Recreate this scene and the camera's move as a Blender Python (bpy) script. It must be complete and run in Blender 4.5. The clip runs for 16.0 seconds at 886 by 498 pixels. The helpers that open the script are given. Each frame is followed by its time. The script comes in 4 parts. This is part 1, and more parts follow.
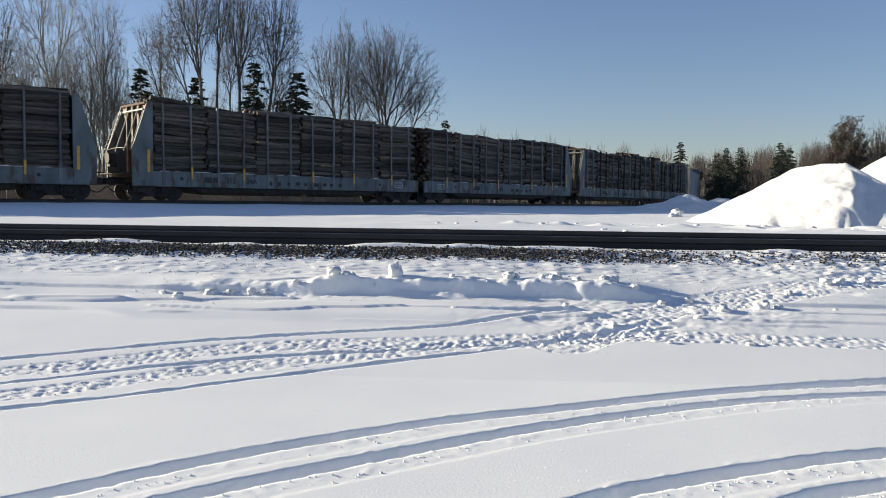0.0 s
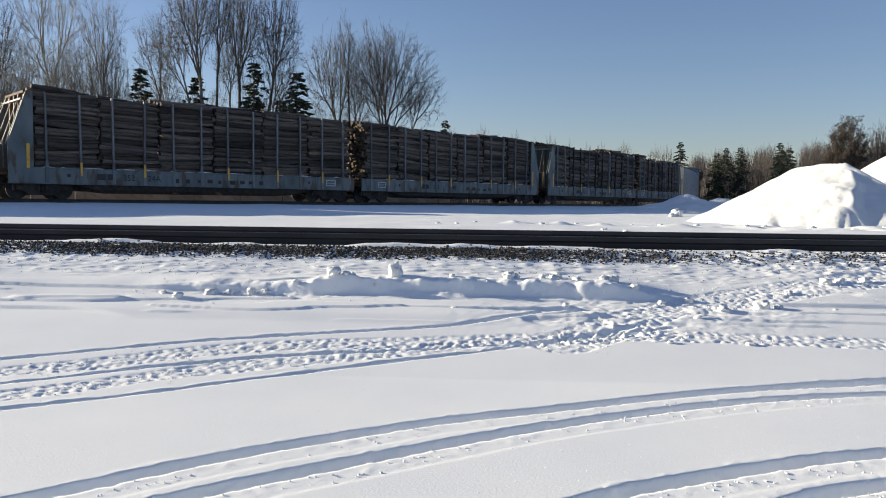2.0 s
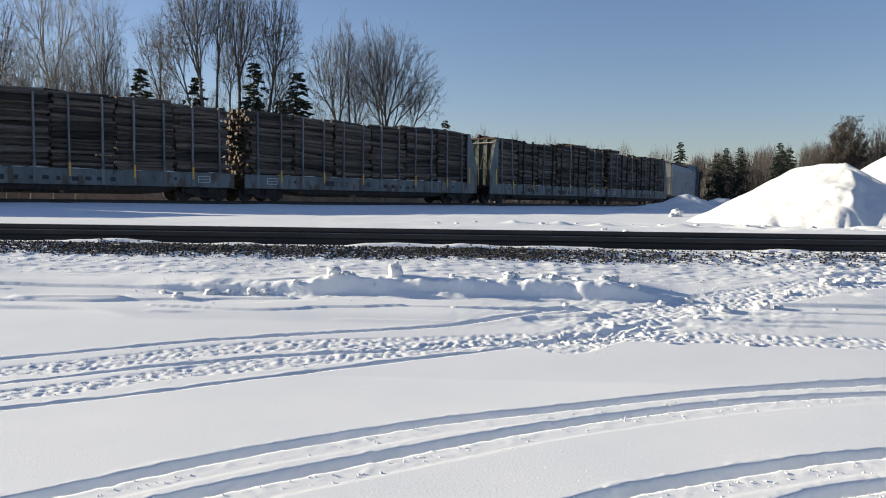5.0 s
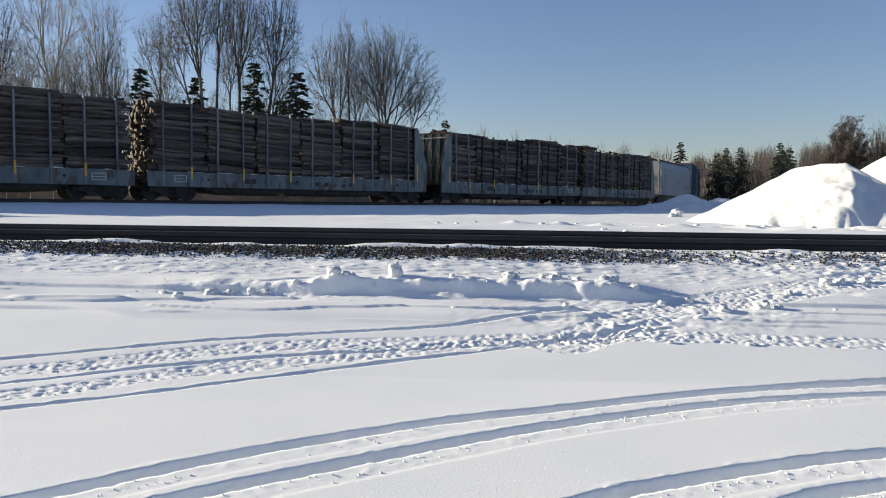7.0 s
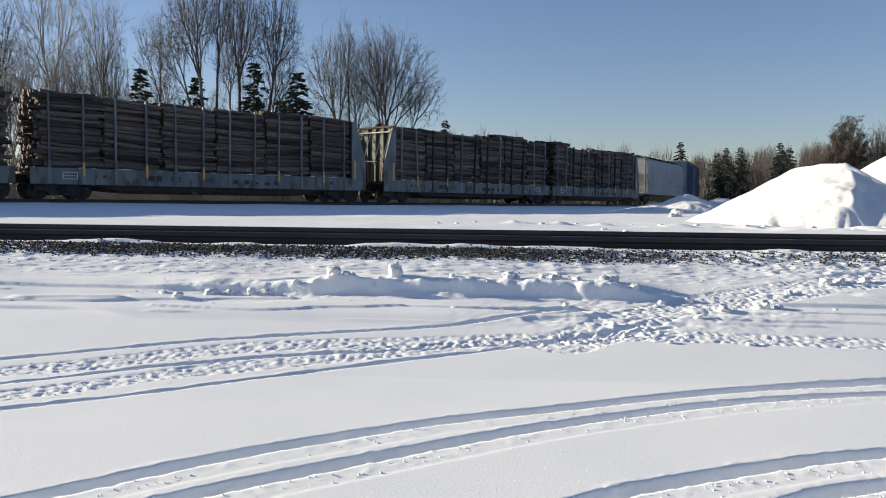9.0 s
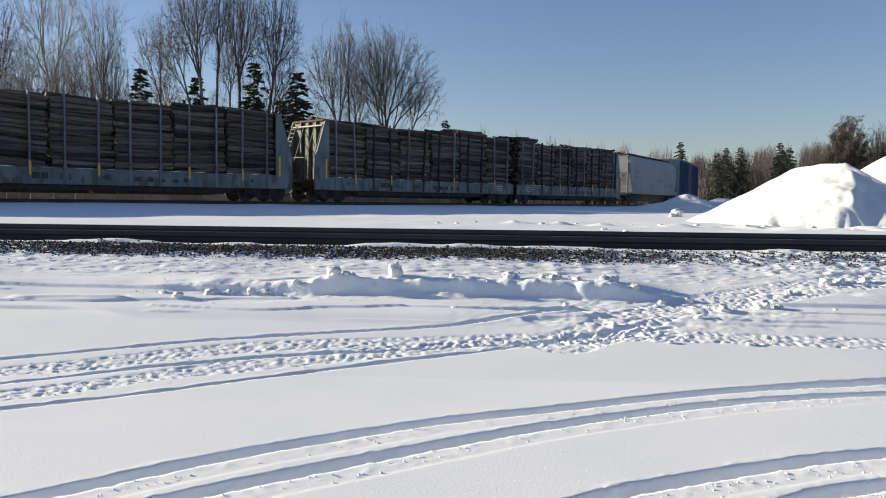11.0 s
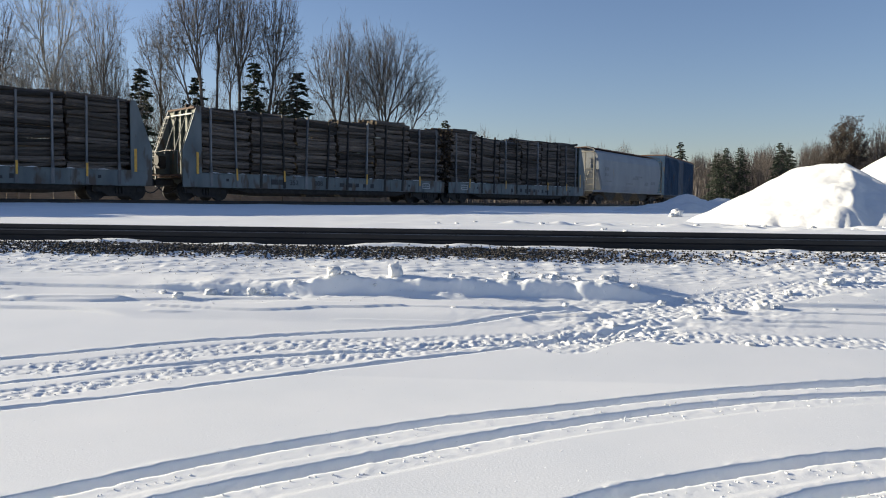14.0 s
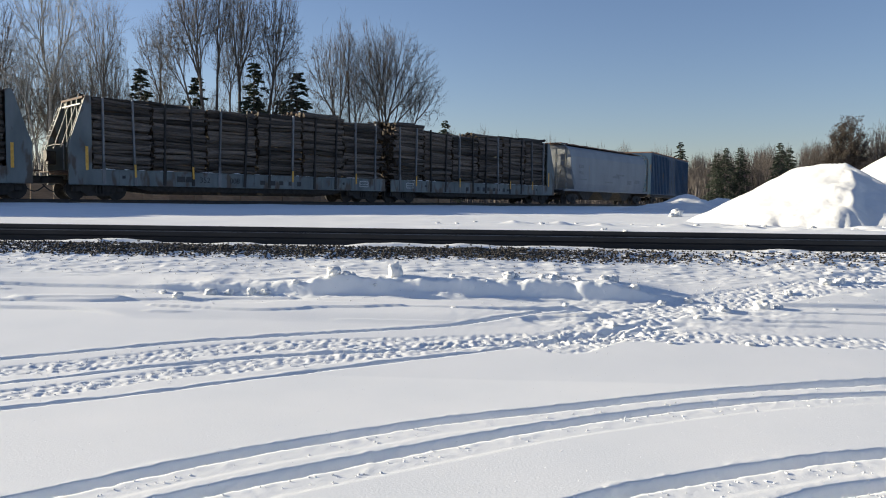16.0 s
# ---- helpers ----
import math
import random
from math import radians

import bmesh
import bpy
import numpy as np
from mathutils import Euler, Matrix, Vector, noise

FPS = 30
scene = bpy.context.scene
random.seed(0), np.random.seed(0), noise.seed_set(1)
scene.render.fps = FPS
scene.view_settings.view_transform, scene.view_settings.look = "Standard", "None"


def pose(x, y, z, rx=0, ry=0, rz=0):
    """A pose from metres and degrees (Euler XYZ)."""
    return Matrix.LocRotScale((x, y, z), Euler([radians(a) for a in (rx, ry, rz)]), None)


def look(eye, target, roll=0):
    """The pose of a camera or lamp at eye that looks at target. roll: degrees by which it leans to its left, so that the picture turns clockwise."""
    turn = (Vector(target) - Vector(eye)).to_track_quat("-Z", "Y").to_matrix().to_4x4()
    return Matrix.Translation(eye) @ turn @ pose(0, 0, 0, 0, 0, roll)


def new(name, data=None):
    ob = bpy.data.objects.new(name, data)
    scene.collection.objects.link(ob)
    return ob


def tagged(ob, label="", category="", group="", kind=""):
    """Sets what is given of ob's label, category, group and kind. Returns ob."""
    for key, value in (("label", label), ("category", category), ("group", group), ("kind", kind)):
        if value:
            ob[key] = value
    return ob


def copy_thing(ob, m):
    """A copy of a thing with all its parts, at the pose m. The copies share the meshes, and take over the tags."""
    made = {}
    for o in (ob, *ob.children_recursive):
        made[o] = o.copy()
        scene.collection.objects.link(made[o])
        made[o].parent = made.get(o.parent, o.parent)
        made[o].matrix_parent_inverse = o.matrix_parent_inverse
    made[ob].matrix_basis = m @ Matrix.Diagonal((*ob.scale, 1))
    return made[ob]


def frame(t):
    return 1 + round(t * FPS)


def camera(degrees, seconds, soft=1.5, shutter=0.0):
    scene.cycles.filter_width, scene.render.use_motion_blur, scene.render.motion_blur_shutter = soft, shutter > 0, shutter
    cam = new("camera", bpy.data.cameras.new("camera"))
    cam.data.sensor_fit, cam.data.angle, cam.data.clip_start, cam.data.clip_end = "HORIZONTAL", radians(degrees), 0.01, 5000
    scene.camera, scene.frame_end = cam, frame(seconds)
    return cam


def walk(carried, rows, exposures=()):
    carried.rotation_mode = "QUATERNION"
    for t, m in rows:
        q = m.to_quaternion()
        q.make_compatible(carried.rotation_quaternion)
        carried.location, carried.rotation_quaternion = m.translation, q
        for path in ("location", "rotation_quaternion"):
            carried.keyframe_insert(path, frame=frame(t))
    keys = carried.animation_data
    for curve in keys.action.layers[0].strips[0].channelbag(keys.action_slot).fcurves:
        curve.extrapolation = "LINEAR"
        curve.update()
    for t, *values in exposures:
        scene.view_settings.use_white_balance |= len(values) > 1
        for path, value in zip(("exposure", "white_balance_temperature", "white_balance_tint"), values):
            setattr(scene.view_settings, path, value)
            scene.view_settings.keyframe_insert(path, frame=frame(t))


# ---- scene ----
cam = camera(59.2, 16.0, soft=1.05)
EYE = pose(0, 0, 0.9, 90 - 3.457, 0, 0) @ pose(0, 0, 0, 0, 0, 0.627)
walk(cam, [(0, EYE), (16, EYE)], exposures=[(0, 0.92, 6400, 24), (16, 0.92, 6400, 24)])

# ---- sky and sun ----
SUN_EL, SUN_DIR = radians(13.5), Vector((-0.97, 0.26, 0)).normalized()
world = bpy.data.worlds.new("winter_sky")
scene.world = world
world.use_nodes = True
wn = world.node_tree.nodes
sky = wn.new("ShaderNodeTexSky")
sky.sky_type, sky.sun_disc = "NISHITA", False
sky.sun_elevation, sky.sun_rotation = SUN_EL, math.atan2(SUN_DIR.x, SUN_DIR.y)
sky.air_density, sky.dust_density, sky.ozone_density = 1.0, 0.35, 2.8
world.node_tree.links.new(sky.outputs[0], wn["Background"].inputs[0])
wn["Background"].inputs[1].default_value = 0.067
sun = new("sun", bpy.data.lights.new("sun", "SUN"))
sun.data.energy, sun.data.angle, sun.data.color = 5.0, radians(0.5), (1.0, 0.96, 0.66)
to_sun = SUN_DIR * math.cos(SUN_EL) + Vector((0, 0, math.sin(SUN_EL)))
sun.matrix_world = look(to_sun * 100, (0, 0, 0))


# ---- materials ----
def ramp(nt, fac, stops):
    r = nt.nodes.new("ShaderNodeValToRGB")
    while len(r.color_ramp.elements) < len(stops):
        r.color_ramp.elements.new(0.5)
    for e, (p, c) in zip(r.color_ramp.elements, stops):
        e.position, e.color = p, (*c, 1)
    nt.links.new(fac, r.inputs[0])
    return r.outputs[0]


def noise_tex(nt, scale, detail=4, stretch=None, coord="Object"):
    tc = nt.nodes.new("ShaderNodeTexCoord")
    out = tc.outputs[coord]
    if stretch:
        mp = nt.nodes.new("ShaderNodeMapping")
        mp.inputs["Scale"].default_value = stretch
        nt.links.new(out, mp.inputs[0])
        out = mp.outputs[0]
    n = nt.nodes.new("ShaderNodeTexNoise")
    n.inputs["Scale"].default_value, n.inputs["Detail"].default_value = scale, detail
    nt.links.new(out, n.inputs["Vector"])
    return n.outputs["Fac"]


def material(name, dark, light, scale=4, stretch=None, rough=0.7, metal=0.0, bump=0.3, bump_scale=40, wear=None, wear_at=0.62,
             wear_scale=1.5, vary=0.0, dist=0.01, spread=(0.3, 0.7)):
    """Two tones of noise, an optional second worn tone at a larger scale, fine relief, and a shift of brightness from piece to piece."""
    m = bpy.data.materials.new(name)
    m.use_nodes = True
    nt = m.node_tree
    b = nt.nodes["Principled BSDF"]
    col = ramp(nt, noise_tex(nt, scale, 6, stretch), [(spread[0], dark), (spread[1], light)])
    if wear:
        mx = nt.nodes.new("ShaderNodeMix")
        mx.data_type = "RGBA"
        f = ramp(nt, noise_tex(nt, wear_scale, 8, stretch), [(wear_at, (0, 0, 0)), (wear_at + 0.08, (1, 1, 1))])
        nt.links.new(f, mx.inputs[0])
        nt.links.new(col, mx.inputs[6])
        mx.inputs[7].default_value = (*wear, 1)
        col = mx.outputs[2]
    if vary:
        oi = nt.nodes.new("ShaderNodeObjectInfo")
        geo = nt.nodes.new("ShaderNodeNewGeometry")
        add = nt.nodes.new("ShaderNodeMath")
        add.operation = "ADD"
        nt.links.new(oi.outputs["Random"], add.inputs[0])
        nt.links.new(geo.outputs["Random Per Island"], add.inputs[1])
        fr = nt.nodes.new("ShaderNodeMath")
        fr.operation = "FRACT"
        nt.links.new(add.outputs[0], fr.inputs[0])
        mr = nt.nodes.new("ShaderNodeMapRange")
        mr.inputs[3].default_value, mr.inputs[4].default_value = 1 - vary, 1 + vary
        nt.links.new(fr.outputs[0], mr.inputs[0])
        hs = nt.nodes.new("ShaderNodeHueSaturation")
        nt.links.new(mr.outputs[0], hs.inputs["Value"])
        nt.links.new(col, hs.inputs["Color"])
        col = hs.outputs[0]
    nt.links.new(col, b.inputs["Base Color"])
    b.inputs["Roughness"].default_value, b.inputs["Metallic"].default_value = rough, metal
    if bump:
        bp = nt.nodes.new("ShaderNodeBump")
        bp.inputs["Strength"].default_value, bp.inputs["Distance"].default_value = bump, dist
        nt.links.new(noise_tex(nt, bump_scale, 8, stretch), bp.inputs["Height"])
        nt.links.new(bp.outputs[0], b.inputs["Normal"])
    return m


SNOW = material("snow", (0.80, 0.82, 0.84), (0.88, 0.885, 0.89), 1.2, rough=0.55, bump=0.16, bump_scale=110, dist=0.006)
PILE = material("packed_snow", (0.67, 0.682, 0.695), (0.76, 0.765, 0.768), 2.0, rough=0.6, bump=0.3, bump_scale=9, dist=0.05)
STEEL = material("rail_steel", (0.020, 0.020, 0.023), (0.042, 0.041, 0.043), 6, (0.3, 1, 1), 0.5, 0.6, 0.15, 60)
SHINE = material("polished_steel", (0.04, 0.04, 0.044), (0.08, 0.08, 0.083), 8, (0.1, 1, 1), 0.4, 1.0, 0.05, 60)
STONE = material("ballast_stone", (0.018, 0.016, 0.014), (0.065, 0.055, 0.047), 9, rough=0.85, vary=0.45, bump=0.4)
TIE = material("creosoted_wood", (0.02, 0.015, 0.012), (0.06, 0.045, 0.035), 8, (0.2, 2, 2), 0.85, vary=0.2)
SILL = material("faded_blue_grey_paint", (0.080, 0.100, 0.106), (0.155, 0.182, 0.187), 1.6, (1, 1, 0.35), 0.6, wear=(0.085, 0.065, 0.05), wear_at=0.54, wear_scale=2.2, bump=0.2)
STAKE = material("galvanised_stake", (0.08, 0.082, 0.085), (0.21, 0.215, 0.22), 3, (1, 1, 0.3), 0.65, 0.0, wear=(0.10, 0.06, 0.04), wear_at=0.6, wear_scale=3, vary=0.35, bump=0.15)
WHITE = material("chipped_white_paint", (0.17, 0.165, 0.15), (0.30, 0.29, 0.27), 5, rough=0.55, wear=(0.16, 0.08, 0.045), wear_at=0.62, wear_scale=6, bump=0.15)
PANEL = material("rust_streaked_panel", (0.065, 0.056, 0.045), (0.15, 0.132, 0.107), 1.6, (1.5, 1.5, 0.3), 0.7, wear=(0.17, 0.08, 0.045), wear_at=0.5, wear_scale=2.4, bump=0.25)
OLIVE = material("olive_panel", (0.045, 0.056, 0.046), (0.10, 0.118, 0.097), 1.6, (1.5, 1.5, 0.3), 0.7, wear=(0.17, 0.09, 0.05), wear_at=0.6, wear_scale=2.4, bump=0.25)
GEAR = material("grimy_black_iron", (0.013, 0.012, 0.012), (0.045, 0.040, 0.037), 5, rough=0.75, metal=0.2, bump=0.4)
RUST = material("rusty_iron", (0.04, 0.021, 0.015), (0.11, 0.055, 0.034), 5, rough=0.85, bump=0.4)
YELLOW = material("reflective_yellow", (0.58, 0.28, 0.025), (0.74, 0.42, 0.05), 9, rough=0.4, wear=(0.35, 0.22, 0.06), wear_at=0.66, wear_scale=7, bump=0.05)
LETTER = material("dark_stencil_paint", (0.010, 0.011, 0.014), (0.03, 0.03, 0.035), 12, rough=0.6, bump=0)
PALE = material("pale_stencil_paint", (0.40, 0.43, 0.44), (0.62, 0.64, 0.64), 12, rough=0.6, bump=0)
BARK = material("log_bark", (0.032, 0.026, 0.023), (0.165, 0.13, 0.104), 5, (0.35, 3, 3), 0.9, vary=0.75, bump=0.8, bump_scale=26, wear=(0.22, 0.155, 0.10), wear_at=0.63, wear_scale=1.6, dist=0.02)
CUT = material("sawn_log_end", (0.028, 0.016, 0.008), (0.085, 0.054, 0.027), 6, rough=0.8, vary=0.35, bump=0.3)
HOPPER = material("hopper_grey_paint", (0.19, 0.205, 0.225), (0.26, 0.275, 0.295), 0.7, (1, 1, 0.5), 0.5, wear=(0.26, 0.23, 0.20), wear_at=0.66, wear_scale=1.2, bump=0.08)
STENCIL = material("worn_grey_stencil", (0.14, 0.15, 0.165), (0.24, 0.25, 0.265), 5, rough=0.6, bump=0)
HOPEND = material("hopper_end_paint", (0.20, 0.19, 0.165), (0.34, 0.325, 0.285), 1.2, rough=0.6, wear=(0.20, 0.12, 0.07), wear_at=0.62, bump=0.1)
BLUE = material("weathered_blue_paint", (0.018, 0.050, 0.10), (0.04, 0.095, 0.17), 0.9, (1, 1, 0.4), 0.5, wear=(0.10, 0.08, 0.07), wear_at=0.64, wear_scale=1.4, bump=0.1)
ROOF = material("rusty_roof", (0.13, 0.07, 0.045), (0.27, 0.16, 0.11), 1.2, rough=0.75, metal=0.1, bump=0.2)
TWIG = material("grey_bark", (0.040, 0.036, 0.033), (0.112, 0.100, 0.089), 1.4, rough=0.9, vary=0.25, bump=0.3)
BROWN = material("brown_bark", (0.050, 0.043, 0.041), (0.115, 0.098, 0.091), 1.4, rough=0.9, vary=0.3, bump=0)
# TWIG's grey bark painted lighter, so the colour carries sunlight on the left-hand trees
SUNTWIG = material("sunlit_grey_bark", (0.075, 0.068, 0.060), (0.19, 0.172, 0.15), 1.4, rough=0.9, vary=0.3, bump=0.3)
PALEBARK = material("birch_bark", (0.17, 0.16, 0.14), (0.34, 0.32, 0.285), 2.0, (1, 1, 4), 0.85, bump=0.2)
NEEDLE = material("spruce_needles", (0.010, 0.018, 0.012), (0.034, 0.050, 0.028), 3, rough=0.8, vary=0.35, bump=0)
OAKLEAF = material("withered_leaves", (0.034, 0.026, 0.021), (0.075, 0.057, 0.045), 3, rough=0.85, vary=0.4, bump=0)
PLANK = material("tan_boards", (0.24, 0.165, 0.10), (0.40, 0.29, 0.19), 3, (0.4, 0.4, 4), 0.85, vary=0.2, bump=0.3)


# ---- mesh helpers ----
def finish(ob, mat, smooth=False):
    for m in mat if isinstance(mat, (list, tuple)) else [mat]:
        ob.data.materials.append(m)
    if smooth:
        ob.data.polygons.foreach_set("use_smooth", [True] * len(ob.data.polygons))
    return ob


def part(name, bm, mat, parent=None, label="", smooth=False):
    me = bpy.data.meshes.new(name)
    bm.to_mesh(me)
    bm.free()
    ob = finish(new(name, me), mat, smooth)
    ob.parent = parent
    return tagged(ob, label)


def shared(name, me, parent, m=None, label=""):
    ob = new(name, me)
    ob.parent = parent
    if m is not None:
        ob.matrix_basis = m
    return tagged(ob, label)


def box(bm, x0, x1, y0, y1, z0, z1, bevel=0.0, m=None):
    vs = [bm.verts.new((x, y, z)) for x in (x0, x1) for y in (y0, y1) for z in (z0, z1)]
    fs = [bm.faces.new([vs[i] for i in q]) for q in ((0, 1, 3, 2), (4, 6, 7, 5), (0, 4, 5, 1), (2, 3, 7, 6), (0, 2, 6, 4), (1, 5, 7, 3))]
    if bevel:
        es = list({e for f in fs for e in f.edges})
        r = bmesh.ops.bevel(bm, geom=es, offset=bevel, segments=1, affect="EDGES")
    if m is not None:
        bmesh.ops.transform(bm, matrix=m, verts=vs if not bevel else list({v for f in r["faces"] for v in f.verts}))
    return bm


def prism(bm, pts, y0, y1):
    """A plate whose outline lies in the xz plane."""
    a = [bm.verts.new((x, y0, z)) for x, z in pts]
    b = [bm.verts.new((x, y1, z)) for x, z in pts]
    bm.faces.new(a)
    bm.faces.new(b[::-1])
    for i in range(len(pts)):
        j = (i + 1) % len(pts)
        bm.faces.new((a[j], a[i], b[i], b[j]))
    bmesh.ops.recalc_face_normals(bm, faces=bm.faces)
    return bm


def tube(bm, pts, r, n=6):
    """A round bar through points."""
    rings = []
    pts = [Vector(p) for p in pts]
    for i, p in enumerate(pts):
        d = (pts[min(i + 1, len(pts) - 1)] - pts[max(i - 1, 0)]).normalized()
        u = d.orthogonal().normalized() if not rings else (u0 - d * u0.dot(d)).normalized()
        u0 = u
        v = d.cross(u)
        rr = r[i] if isinstance(r, (list, tuple)) else r
        rings.append([bm.verts.new(p + (u * math.cos(k * 2 * math.pi / n) + v * math.sin(k * 2 * math.pi / n)) * rr) for k in range(n)])
    for a, b in zip(rings, rings[1:]):
        for k in range(n):
            bm.faces.new((a[k], a[(k + 1) % n], b[(k + 1) % n], b[k]))
    bm.faces.new(rings[0][::-1])
    bm.faces.new(rings[-1])
    return bm


def disc(bm, x, y0, y1, z, r, n=20):
    return tube(bm, [(x, y0, z), (x, y1, z)], r, n)


def lettering(text, size, mat, parent, x, y, z):
    cu = bpy.data.curves.new("stencil", "FONT")
    cu.body, cu.size, cu.extrude = text, size, 0.003
    tmp = new("stencil", cu)
    me = bpy.data.meshes.new_from_object(tmp)
    bpy.data.objects.remove(tmp)
    ob = finish(new("stencil", me), mat)
    ob.parent, ob.matrix_basis = parent, pose(x, y, z, 90, 0, 0)
    return ob


# ---- plan: lattice noise, the railway lines, the lie of the land ----
def lattice(ix, iy, seed):
    h = (ix.astype(np.int64) * 374761393 + iy.astype(np.int64) * 668265263 + seed * 1442695041) & 0xFFFFFFFF
    h = ((h ^ (h >> 13)) * 1274126177) & 0xFFFFFFFF
    return ((h ^ (h >> 16)) & 0xFFFF) / 65535.0


def vnoise(x, y, seed=0):
    ix, iy = np.floor(x), np.floor(y)
    fx, fy = x - ix, y - iy
    fx, fy = fx * fx * (3 - 2 * fx), fy * fy * (3 - 2 * fy)
    a, b = lattice(ix, iy, seed), lattice(ix + 1, iy, seed)
    c, d = lattice(ix, iy + 1, seed), lattice(ix + 1, iy + 1, seed)
    return (a * (1 - fx) + b * fx) * (1 - fy) + (c * (1 - fx) + d * fx) * fy - 0.5


def fbm(x, y, seed=0, octaves=4):
    return sum(vnoise(x * 2 ** o, y * 2 ** o, seed + o * 17) / 2 ** o for o in range(octaves))


TURN, BEND, BEND_AT = radians(47.74), 0.005758, 7.54   # heading of the siding, curvature, where the curve begins
START = np.array([-17.725, 31.2])
RAIL_Z = 0.841


def on_line(s, off=0.0):
    """Place and heading of the siding, s metres along the cars' near faces, off metres further from the viewer."""
    u = max(s - BEND_AT, 0.0)
    th = TURN - BEND * u
    p = START + min(s, BEND_AT) * np.array([math.sin(TURN), math.cos(TURN)])
    p = p + np.array([(math.cos(th) - math.cos(TURN)) / BEND, (math.sin(TURN) - math.sin(th)) / BEND])
    return p[0] - math.cos(th) * off, p[1] + math.sin(th) * off, th


def line_distance(x, y):
    """Metres from the cars' near faces, positive on the viewer's side."""
    b0 = START + BEND_AT * np.array([math.sin(TURN), math.cos(TURN)])
    dx, dy = x - b0[0], y - b0[1]
    straight = dx * math.cos(TURN) - dy * math.sin(TURN)
    c = b0 + np.array([-math.cos(TURN), math.sin(TURN)]) / BEND
    arc = np.hypot(x - c[0], y - c[1]) - 1 / BEND
    return np.where(dx * math.sin(TURN) + dy * math.cos(TURN) < 0, straight, arc)


LAND_Y = [-400, 0, 2.3, 3.8, 4.5, 5.0, 5.35, 5.6, 6.1, 6.45, 6.75, 7.05, 9, 2000]
LAND_Z = [0.02, 0.02, 0.026, 0.032, 0.107, 0.175, 0.215, 0.27, 0.36, 0.433, 0.49, 0.505, 0.48, 0.48]


def smooth01(v):
    v = np.clip(v, 0, 1)
    return v * v * (3 - 2 * v)


def path_distance(x, y, pts):
    best = np.full(x.shape, 1e9)
    for (ax, ay), (bx, by) in zip(pts, pts[1:]):
        t = np.clip(((x - ax) * (bx - ax) + (y - ay) * (by - ay)) / ((bx - ax) ** 2 + (by - ay) ** 2), 0, 1)
        px, py = x - ax - t * (bx - ax), y - ay - t * (by - ay)
        d = np.hypot(px, py)
        side = np.sign((bx - ax) * py - (by - ay) * px)
        best = np.where(d < abs(best), d * side, best)
    return best


def path_length_at(x, y, pts):
    """Metres along a track at the nearest point of it."""
    best, along, run = np.full(x.shape, 1e9), np.zeros(x.shape), 0.0
    for (ax, ay), (bx, by) in zip(pts, pts[1:]):
        seg = math.hypot(bx - ax, by - ay)
        t = np.clip(((x - ax) * (bx - ax) + (y - ay) * (by - ay)) / seg ** 2, 0, 1)
        d = np.hypot(x - ax - t * (bx - ax), y - ay - t * (by - ay))
        along = np.where(d < best, run + t * seg, along)
        best = np.minimum(d, best)
        run += seg
    return along


def softened(pts):
    """Round the corners of a track."""
    for _ in range(2):
        out = [pts[0]]
        for a, b in zip(pts, pts[1:]):
            out += [(a[0] * 0.75 + b[0] * 0.25, a[1] * 0.75 + b[1] * 0.25), (a[0] * 0.25 + b[0] * 0.75, a[1] * 0.25 + b[1] * 0.75)]
        pts = out + [pts[-1]]
    return pts


WHEEL_RUTS = [softened(p) for p in (
    [(-2.6, 1.1), (-1.19, 2.23), (-0.73, 2.62), (-0.38, 2.84), (0.04, 3.10), (0.53, 3.28), (1.23, 3.57), (1.67, 3.69), (2.18, 3.78), (4.5, 4.1), (9, 4.5)],
    [(-2.1, 1.1), (-0.78, 2.24), (-0.5, 2.44), (-0.16, 2.66), (0.17, 2.87), (0.49, 3.06), (1.15, 3.35), (1.58, 3.48), (2.07, 3.58), (4.5, 3.9), (9, 4.3)],
    [(-1.2, 1.1), (0.44, 2.28), (0.86, 2.47), (1.31, 2.65), (1.59, 2.73), (4.0, 3.3), (9, 4.0)],
    [(-0.6, 1.1), (1.09, 2.30), (1.26, 2.36), (1.41, 2.42), (4.0, 3.1), (9, 3.8)])]
SKI_RUTS = [softened(p) for p in (
    [(-5, 2.9), (-2.33, 4.06), (-1.95, 4.22), (-1.4, 4.43), (-0.78, 4.59), (-0.11, 4.71), (0.31, 4.84), (0.9, 5.1)],
    [(-5, 1.6), (-2.05, 3.58), (-1.75, 3.79), (-1.54, 3.95), (-1.27, 4.02), (-0.86, 4.17), (0.06, 4.34), (0.48, 4.42), (1.4, 4.7)],
    [(-5, 1.2), (-1.81, 3.15), (-1.44, 3.37), (-1.13, 3.58), (-0.79, 3.83), (-0.24, 4.08), (0.06, 4.19), (0.51, 4.40), (1.2, 4.75)])]
BELT_TRACKS = [(softened(p), w) for p, w in (
    ([(-5, 2.2), (-2.21, 3.85), (-1.96, 3.93), (-1.6, 4.10), (-1.34, 4.23), (-0.9, 4.36), (-0.27, 4.42), (0.72, 4.52), (1.06, 4.56), (1.7, 4.49), (2.53, 4.41), (5, 4.3)], 0.12),
    ([(-5, 1.6), (-1.93, 3.36), (-1.75, 3.49), (-1.46, 3.75), (-1.23, 3.90), (-0.84, 4.05), (-0.41, 4.21), (0.06, 4.36), (0.71, 4.47), (1.3, 4.6)], 0.12),
    ([(0.7, 4.4), (0.9, 4.59), (1.24, 4.91), (1.57, 5.17), (2.03, 5.40), (2.75, 5.66), (3.37, 5.90), (6, 6.2)], 0.20))]


